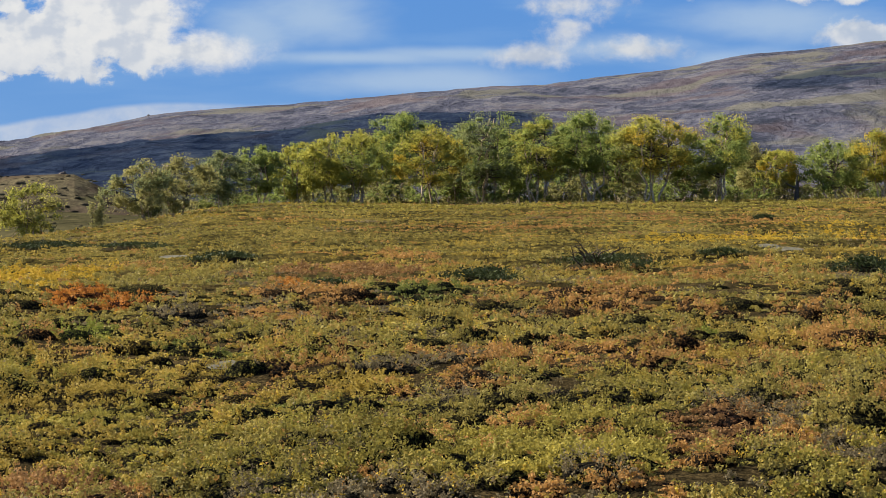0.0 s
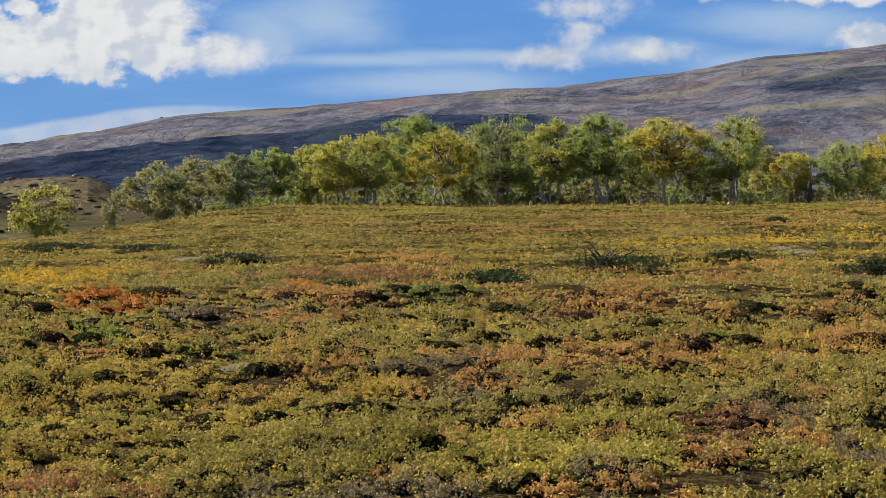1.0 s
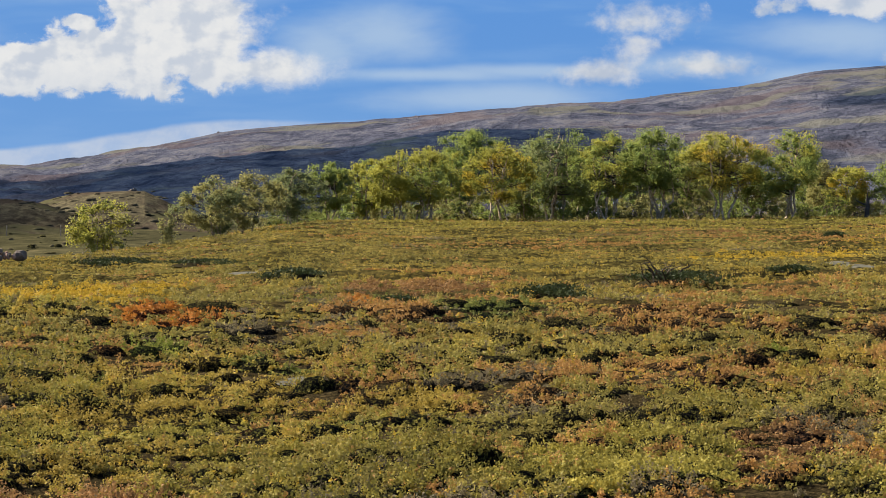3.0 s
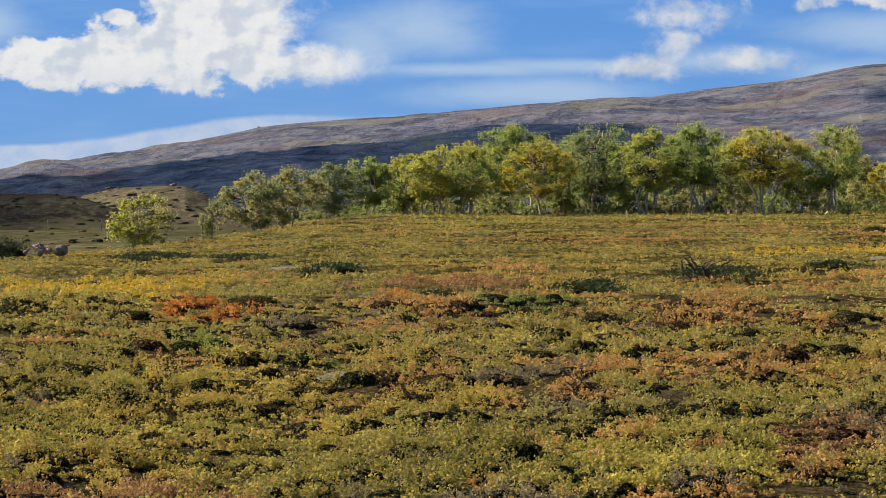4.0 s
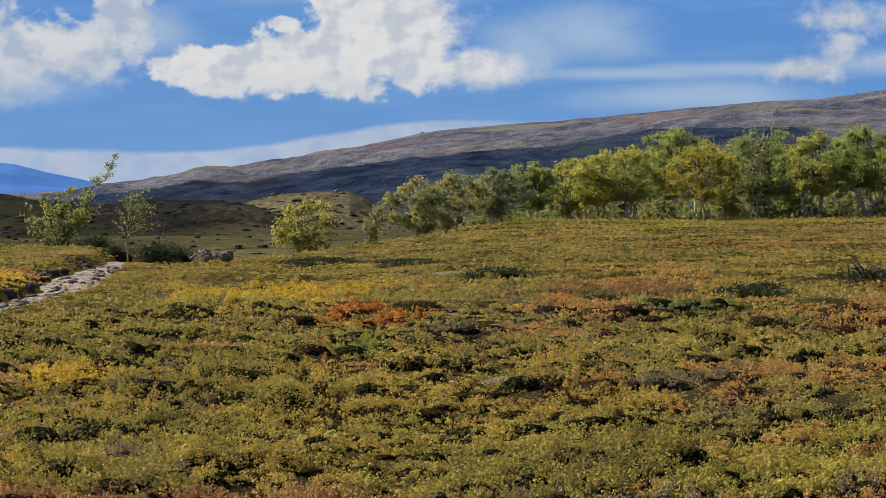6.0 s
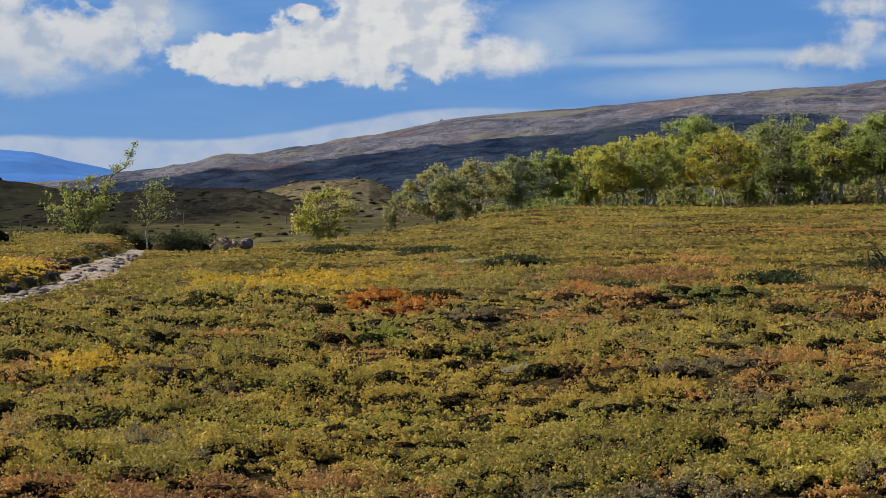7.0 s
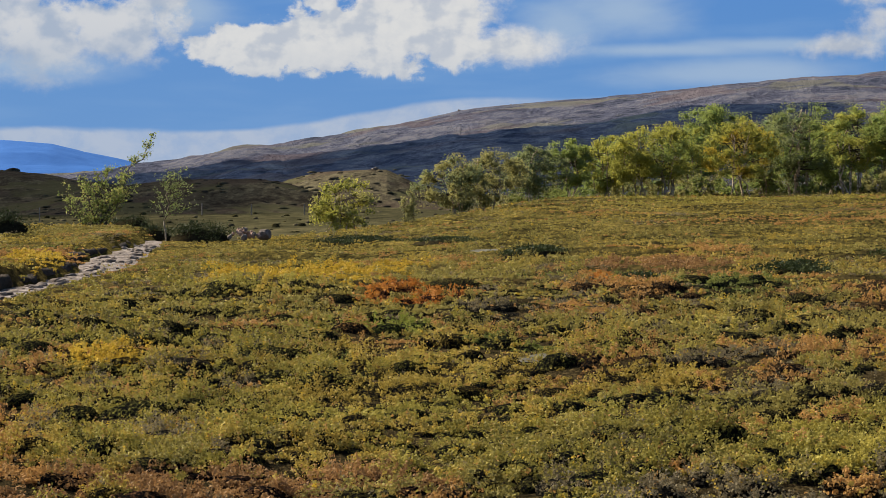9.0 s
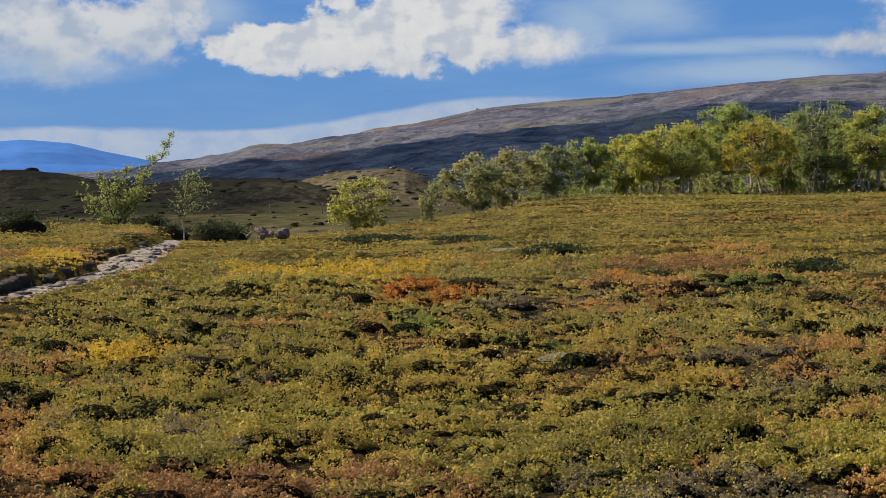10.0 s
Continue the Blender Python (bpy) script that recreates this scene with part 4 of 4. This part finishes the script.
plant_at(juniper(402, 1.3, 0.9, 0.38, 1100, "dark green juniper cushion beside a thin birch"), -13.45, 72)
plant_at(juniper(404, 1.2, 0.9, 0.36, 1000, "dark green juniper cushion behind the footpath"), -13.9, 76)
plant_at(juniper(403, 1.6, 1.0, 0.55, 1500, "dark green juniper cushion on the bank"), -16.75, 66)

# creeping junipers out on the heath: turn, distance, width, height
for k, (az, r, w, h) in enumerate([(3.81, 44.6, 1.45, 0.36), (0.96, 39.3, 1.0, 0.28), (-8.91, 62.6, 1.5, 0.27), (-4.85, 48.3, 1.0, 0.24), (9.37, 39.3, 0.85, 0.42),
                                   (7.19, 75.7, 0.6, 0.22), (-2.58, 38.7, 0.6, 0.18), (6.26, 47.3, 0.65, 0.2), (-6.86, 60.5, 1.3, 0.18)]):
    plant_at(tagged(juniper(420 + k, w * 1.25, w * 1.3, h * 0.72, int(1300 * w), "dark creeping juniper low among the autumn shrubs"), group="creeping junipers"), az, r)


def dead_stump():
    ob = new("tree_stump")
    rng = np.random.default_rng(77)
    part("trunk", tubes("trunk", [limb(rng, (0, 0, -0.2), (0.05, 0, 0.85), 0.12, 0.07, 7, 0.05)], M_DARKBARK, 7), ob)
    for q in ((-0.45, 0, 0.75), (0.32, 0.1, 1.05), (0.1, -0.1, 1.2)):
        part("branch", tubes("branch", [limb(rng, (0.03, 0, 0.55), q, 0.05, 0.015, 5, 0.1)], M_DARKBARK, 5), ob)
    return tagged(ob, "dead dark broken birch trunk with snapped limbs", "tree stump")


plant_at(dead_stump(), 7.86, 112)


def stone(name, seed, sx, sy, sz, mat):
    rng = random.Random(seed)
    bm = bmesh.new()
    bmesh.ops.create_icosphere(bm, subdivisions=2, radius=0.5)
    o = Vector((rng.uniform(0, 50), rng.uniform(0, 50), rng.uniform(0, 50)))
    for v in bm.verts:
        k = 1 + 0.45 * noise.noise(v.co * 2.4 + o) + 0.15 * noise.noise(v.co * 6 + o)
        v.co = Vector((v.co.x * sx * k, v.co.y * sy * k, v.co.z * sz * k))
    me = bpy.data.meshes.new(name)
    bm.to_mesh(me)
    bm.free()
    me.materials.append(mat)
    return me


# cairn of loose stones on the crest
rng = random.Random(5)
cairn = new("stone_cairn")
for i in range(26):
    k = i / 26
    s = 0.13 - 0.04 * k + rng.uniform(-0.04, 0.05)
    ob = part("stone", stone("stone", 900 + i, s * 1.2, s, s * 0.75, M_ROCKRED if rng.random() < 0.6 else M_STONE), cairn)
    ob.location = (rng.gauss(0, 0.18 * (1.15 - k)), rng.gauss(0, 0.25 * (1.1 - k)), 0.02 + 0.17 * k)
    ob.rotation_euler = (rng.uniform(0, 6), rng.uniform(0, 6), rng.uniform(0, 6))
plant_at(tagged(cairn, "low heap of pinkish and grey stones on the heath", "stone heap"), -11.4, 62, sink=-0.16)
boulder = tagged(new("boulder", stone("boulder", 951, 0.35, 0.3, 0.28, M_STONE)), "single grey stone beside the stone heap", "rock")
plant_at(boulder, -10.95, 62.2, sink=-0.2)

for k, (az, s) in enumerate([(-6.56, 3.2), (-5.40, 2.2), (-2.15, 2.2), (-0.9, 2.0), (3.1, 2.4)]):
    p = polar(az, 2600)
    top = EYE + 2.6 * float(np.interp(az, HILL_AZ, HILL_EL))
    tor = tagged(new("boulder", stone("boulder", 980 + k, s * 0.9, s * 0.6, s * 0.6, M_STONE)), "dark boulder on the fell's skyline", "rock", "boulders on the skyline")
    tor.matrix_world = pose(float(p[0]), float(p[1]), top + 0.2, 0, 0, 40 * k)

knob = tagged(new("boulder", stone("boulder", 991, 1.3, 0.9, 0.7, M_STONE)), "dark boulder on top of the green knoll", "rock")
x, y = polar(-8.45, 390)
knob.matrix_world = pose(float(x), float(y), 2.45)

# winter trail poles in the valley
for az, r, h in [(-15.91, 250, 1.5), (-12.33, 284, 1.4), (-11.23, 284, 1.2), (-10.05, 284, 1.2)]:
    pole = new("marker_pole")
    rg = np.random.default_rng(int(r))
    part("post", tubes("post", [[((0, 0, -0.3), 0.055), ((0.01, 0, h * 0.5), 0.05), ((0.03, 0.01, h), 0.045)]], M_WOOD, 8), pole)
    plant_at(tagged(pole, "weathered wooden trail marker pole in the valley", "pole", "trail marker poles"), az, r)

# bare stone slabs among the shrubs, and stones on the path
SLABS = [(7.69, 50, 0.8, 2.0, 0.12, 1), (-4.80, 21.3, 0.34, 0.9, 0.05, 2), (-5.98, 53, 0.7, 1.6, 0.08, 3), (7.2, 52, 0.6, 1.2, 0.12, 4)]
for az, r, w, d, h, sd in SLABS:
    slab = tagged(new("rock_slab", stone("rock_slab", 970 + sd, w, d, h, M_LICHEN)), "flat pale lichen-covered rock slab among dwarf shrubs", "rock")
    plant_at(slab, az, r, sink=-0.01 if r < 30 else -0.03)
rng = random.Random(8)
for i in range(110):
    r = rng.uniform(34, 64)
    az = float(np.interp(r, PATH_R, PATH_AZ)) + math.degrees(rng.uniform(-0.45, 0.45) * float(np.interp(r, PATH_R, PATH_W)) / r)
    s = rng.choice((0.05, 0.07, 0.09, 0.13, 0.18))
    ob = tagged(new("stone", stone("stone", 1000 + i, s * 1.3, s, s * 0.6, M_STONE)), "loose grey stone on the trodden path", "stone", "stones on the path")
    plant_at(ob, az, r, rng.uniform(0, 360), -0.03)

# ------------------------------------------------------------- the heath: dwarf shrubs
# distinct patches: turn, distance, half width, half depth (metres), kind
PATCHES = [
    (-7.49, 33.1, 0.84, 2.0, "red"), (-3.59, 37.5, 0.17, 1.0, "red"), (-2.20, 43.1, 1.24, 4.0, "russet"), (-0.56, 35.4, 0.67, 2.2, "dark"),
    # The dark strip at distance 69 stands for the shadow line under a ledge.
    (-8.61, 26.8, 0.59, 1.3, "bright"), (5.8, 15.0, 0.36, 1.1, "russet"), (2.4, 14.4, 0.70, 1.5, "leafy"), (1.0, 16.8, 0.5, 1.2, "olive"), (5.0, 69, 2.6, 0.8, "dark"), (0.0, 97, 6.0, 7.0, "leafy"), (6.0, 98, 5.0, 6.0, "leafy"), (3.6, 82, 2.2, 3.0, "russet"), (4.0, 61, 1.5, 1.6, "russet"), (-13.0, 13.2, 1.3, 0.8, "russet"), (-9.0, 13.0, 0.5, 0.6, "russet"), (-8.2, 17.6, 0.5, 1.6, "leafy"), (-0.30, 21.6, 0.14, 0.5, "ochre"),
    (5.88, 56.6, 2.25, 4.0, "gold"), (8.75, 60.2, 1.46, 5.0, "gold"), (-8.60, 45.1, 1.0, 4.5, "gold"), (5.64, 26.2, 0.26, 0.9, "bright"),
    (-1.19, 29.3, 0.55, 1.5, "ochre"), (-8.37, 18.5, 0.45, 1.0, "ochre"), (-2.33, 18.2, 0.32, 0.9, "ochre"),
    (8.76, 24.2, 0.43, 1.4, "rust"), (1.47, 66.8, 2.2, 4.0, "rust"), (6.51, 74.7, 1.65, 4.0, "rust"), (-14.63, 22.3, 0.42, 1.1, "gold"),
    (-16.52, 13.9, 0.26, 0.8, "rust"), (-10.58, 42.5, 1.5, 4.0, "gold"), (-16.09, 45.5, 0.65, 3.0, "gold"), (-9.44, 37.9, 0.67, 2.0, "gold"),
]
KINDS = {"ochre": L_OCHRE, "russet": L_RUSSET, "olive": L_OLIVE, "leafy": L_LEAFY, "gold": L_GOLD, "rust": L_RUST, "red": L_RED, "dark": L_DARK, "grey": L_GREY, "bright": L_BRIGHT}


WORDS = {"ochre": "ochre-leaved dwarf birch growing low on the heath", "russet": "red-brown autumn heather and dwarf birch on the heath", "leafy": "yellow-green bilberry shrubs with small leaves on the heath",
         "olive": "low olive-green bilberry and willow scrub covering the heath", "gold": "golden yellow dwarf birch on the heath",
         "rust": "rust-brown autumn dwarf birch on the heath", "red": "bright orange-red bearberry patch on the heath",
         "dark": "dark green crowberry cushions and a strip standing for ledge shade", "grey": "grey twiggy heather between the shrubs",
         "bright": "fresh green creeping juniper patch on the heath"}
PLANT = {"ochre": "dwarf_birch", "olive": "bilberry_shrub", "russet": "heather", "leafy": "bilberry_shrub", "gold": "dwarf_birch", "rust": "dwarf_birch", "red": "bearberry", "dark": "crowberry", "bright": "creeping_juniper"}


def species(x, y, rng):
    """Which shrub grows where: broad drifts, stretched along the slope, with ragged edges; and the distinct patch, if any."""
    n = len(x)
    a = 0.6 * fbm(x / 2.2, y / 4.6, 3, 31) + 0.4 * fbm(x / 0.6, y / 1.5, 2, 33) + 0.02 * rng.normal(size=n)
    b = 0.55 * fbm(x / 1.6 + 40, y / 3.6, 3, 47) + 0.45 * fbm(x / 0.5, y / 1.3, 2, 49) + 0.02 * rng.normal(size=n)
    c = fbm(x / 7.0 + 9, y / 9.0, 3, 59) + 0.05 * rng.normal(size=n)
    kind = np.full(n, "olive", dtype="U7")
    far = smooth(np.hypot(x, y), 16, 30)
    kind[a > 0.54] = "ochre"
    kind[b > 0.585 + 0.03 * far] = "rust"
    turn = np.degrees(np.arctan2(x, y))
    green = rng.random(n) < 0.62 * (1 - far) * (1 - 0.55 * smooth(turn, -3, 2)) + 0.55 * (1 - smooth(turn, -12, -9)) * (1 - smooth(np.hypot(x, y), 40, 60))
    kind[green & (kind == "olive")] = "leafy"
    kind[green & (kind == "ochre") & (rng.random(n) < 0.4)] = "leafy"
    left = (1 - smooth(turn, -13, -8.5)) * (1 - smooth(np.hypot(x, y), 42, 62))
    kind[((kind == "ochre") | (kind == "olive")) & (rng.random(n) < 0.45 * left)] = "leafy"
    kind[((kind == "leafy") | (kind == "olive")) & (rng.random(n) < 0.25 * left)] = "grey"
    kind[a < 0.345] = "grey"
    kind[b < 0.30 - 0.03 * far] = "dark"
    kind[(c > 0.59) & (b > 0.53)] = "rust"
    kind[(c < 0.40) & (rng.random(n) < 0.55)] = "olive"
    spot = np.full(n, -1)
    for i, (az, pr, hw, hd, k) in enumerate(PATCHES):
        mx_, my_ = polar(az, pr)
        t = radians(az)
        dx, dy = x - mx_, y - my_
        across, along = dx * math.cos(t) - dy * math.sin(t), dx * math.sin(t) + dy * math.cos(t)
        q = (across / hw) ** 2 + (along / hd) ** 2 + 0.9 * (fbm(x * 2.2, y * 1.2, 3, 71) - 0.5)
        inside = (q < 1.0) & (rng.random(n) < (0.86 if k == "red" and pr > 20 else 0.45 if k == "red" else 0.9))
        kind[inside], spot[inside] = k, i
    return kind, spot


HEIGHT = {"ochre": 0.15, "russet": 0.10, "leafy": 0.175, "olive": 0.15, "gold": 0.15, "rust": 0.12, "red": 0.13, "dark": 0.12, "grey": 0.095, "bright": 0.12}


def heath():
    """Dwarf shrubs, each a bunch of upright leafy sprigs that fan out from its root over a core painted with dark gaps.
    """
    rng = np.random.default_rng(12)
    az, r, R, tall = [], [], [], []
    for lo, hi, size in ((11.6, 16, 0.13), (16, 22, 0.165), (22, 32, 0.22), (32, 46, 0.30), (46, 70, 0.38), (70, 116, 0.48)):
        area = radians(30.4) * (hi ** 2 - lo ** 2) / 2
        # a low carpet, and taller rounded bushes standing out of it
        for cover, grow, big in ((1.2, 0.8, False), (1.0, 1.1, True)):
            m = int(cover * area / (math.pi * (size * grow) ** 2))
            az.append(rng.uniform(-18.8, 11.6, m))
            r.append(np.sqrt(rng.uniform(lo ** 2, hi ** 2, m)))
            R.append(size * grow * np.exp(0.34 * rng.normal(size=m)))
            tall.append(np.full(m, big))
    # thick growth along the path's bank and in the distinct patches
    rb = rng.uniform(31, 68, 420)
    _, wb = path_side(*polar(np.interp(rb, PATH_R, PATH_AZ), rb))
    az.append(np.interp(rb, PATH_R, PATH_AZ) - np.degrees((wb * 0.5 + rng.uniform(0.15, 0.9, 420)) / rb))
    r.append(rb)
    R.append(rng.uniform(0.10, 0.25, 420))
    tall.append(np.full(420, False))
    for az0, pr, hw, hd, k in PATCHES:
        m = int(np.clip(hw * hd * 9 * (30 / pr), 8, 60))
        ang, rad = rng.uniform(0, 2 * np.pi, m), np.sqrt(rng.random(m))
        az.append(az0 + np.degrees(np.cos(ang) * rad * hw / pr))
        r.append(pr + np.sin(ang) * rad * hd)
        R.append(np.full(m, 0.007 * pr) * rng.uniform(0.7, 1.3, m))
        tall.append(np.arange(m) % 2 == 0)
    az, r, R, tall = np.concatenate(az), np.concatenate(r), np.concatenate(R), np.concatenate(tall)
    x, y = polar(az, r)
    off, w = path_side(x, y)
    keep = np.abs(off) > w * 0.5 + 0.10
    for az0, r0, sw, sd, _, _ in SLABS:
        keep &= ~((np.abs(az - az0) * r0 * 0.01745 < sw * 0.42 + 0.1) & (r > r0 - sd * 0.9 - 0.9) & (r < r0 + sd * 0.4))
    x, y, r, R, tall, off = x[keep], y[keep], r[keep], R[keep], tall[keep], np.where(off[keep] < 0, 1.6, 1.0) * np.abs(off[keep])
    n = len(x)
    kind, spot = species(x, y, rng)
    R *= 0.5 + 0.5 * smooth(off, 0.2, 1.6)
    drift = fbm(x / 0.55, y / 1.1, 3, 133)
    H = np.array([HEIGHT[k] for k in kind]) * np.where(tall, 1.15, 0.45) * (0.4 + 1.2 * smooth(drift, 0.25, 0.75)) * np.exp(0.25 * rng.normal(size=n))
    H *= (1 - 0.50 * smooth(r, 26, 70)) * (0.35 + 0.65 * smooth(off, 0.3, 3.0))
    H = np.minimum(H, 0.95 * R)
    z = land(x, y) - 0.02
    # Solid cores under the sprigs, with the shade between leaves in their colour.
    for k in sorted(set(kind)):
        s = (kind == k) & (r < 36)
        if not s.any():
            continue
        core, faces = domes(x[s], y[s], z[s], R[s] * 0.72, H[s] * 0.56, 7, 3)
        tagged(new("shrub_thicket", mesh_from("shrub_thicket", core, faces, THICKET[k])), "inner twigs and leaves of dwarf shrubs, shaded gaps painted dark", "shrubs", kind="stuff")
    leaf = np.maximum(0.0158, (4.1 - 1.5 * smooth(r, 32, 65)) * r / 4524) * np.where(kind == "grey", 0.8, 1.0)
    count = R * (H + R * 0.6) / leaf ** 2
    for lo, hi, total in ((0, 16, 440000), (16, 22, 330000), (22, 34, 360000), (34, 50, 225000), (50, 200, 270000)):
        ring = (r >= lo) & (r < hi)
        count[ring] *= total / count[ring].sum()
    per = 9
    sprigs = np.maximum(3, count / per).astype(int)
    b = np.repeat(np.arange(n), sprigs)
    m = len(b)
    # sprigs stand in tufts, with gaps between the tufts
    tuft = np.floor(rng.random(m) * np.clip(sprigs[b] / 7, 3, 12))
    seed = np.arange(n)[b] * 1.0
    tx = np.sqrt(lattice(seed, tuft, 3)) * np.cos(6.2832 * lattice(seed, tuft, 5)) + 0.19 * rng.normal(size=m)
    ty = np.sqrt(lattice(seed, tuft, 3)) * np.sin(6.2832 * lattice(seed, tuft, 5)) + 0.19 * rng.normal(size=m)
    th, rho = np.arctan2(ty, tx), np.minimum(np.hypot(tx, ty), 1.15)
    high = 0.80 + 0.42 * lattice(seed, tuft, 9)
    tip = np.stack([x[b] + R[b] * rho * np.cos(th), y[b] + R[b] * rho * np.sin(th),
                    z[b] + H[b] * (1 - np.where(tall[b], 0.62, 0.30) * rho ** 2) * high * rng.uniform(0.82, 1.12, m)], 1)
    lean = rng.uniform(0.35, 0.75, m)
    root = np.stack([x[b] + R[b] * rho * lean * np.cos(th), y[b] + R[b] * rho * lean * np.sin(th), z[b]], 1)
    # dark openings between the clumps of sprigs
    hole = fbm(np.arctan2(tip[:, 0], tip[:, 1]) / 0.0115, np.log(np.hypot(tip[:, 0], tip[:, 1])) / 0.034, 2, 201)
    stay = (hole > 0.30 - 0.10 * smooth(r[b], 34, 60)) | (rng.random(m) < 0.12)
    b, tip, root, m = b[stay], tip[stay], root[stay], int(stay.sum())
    odd = rng.random(m)
    i = np.repeat(np.arange(m), per)
    q = len(i)
    t = rng.uniform(0.66, 1.04, q)
    N = rng.normal(size=(q, 3)) + np.array([0, 0, 0.45])
    side = N / np.linalg.norm(N, axis=1, keepdims=True)
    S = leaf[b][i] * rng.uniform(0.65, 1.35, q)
    P = root[i] + (tip - root)[i] * t[:, None] + side * np.array([1, 1, 0.4]) * (S * 0.9)[:, None]
    which, place = kind[b][i].copy(), spot[b][i]
    # here and there a whole sprig of another plant pushes through
    stray = (odd < 0.13 - 0.09 * smooth(r, 28, 45)[b])[i] & (place < 0)
    pick = rng.choice(["leafy", "gold", "ochre", "ochre", "rust", "grey"], m)
    which[stray] = pick[i][stray]
    far_off = np.hypot(P[:, 0], P[:, 1]) > 12.6
    for k, mat in KINDS.items():
        for far in (False, True):
            sel = (which == k) & (place < 0) & (far_off == far)
            if sel.any():
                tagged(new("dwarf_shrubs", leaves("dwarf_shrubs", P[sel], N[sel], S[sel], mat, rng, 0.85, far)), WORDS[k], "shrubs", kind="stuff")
    for j, (az, pr, hw, hd, k) in enumerate(PATCHES):
        sel = place == j
        if sel.any():
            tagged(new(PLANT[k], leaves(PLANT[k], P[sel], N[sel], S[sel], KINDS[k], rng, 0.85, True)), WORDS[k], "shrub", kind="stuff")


heath()
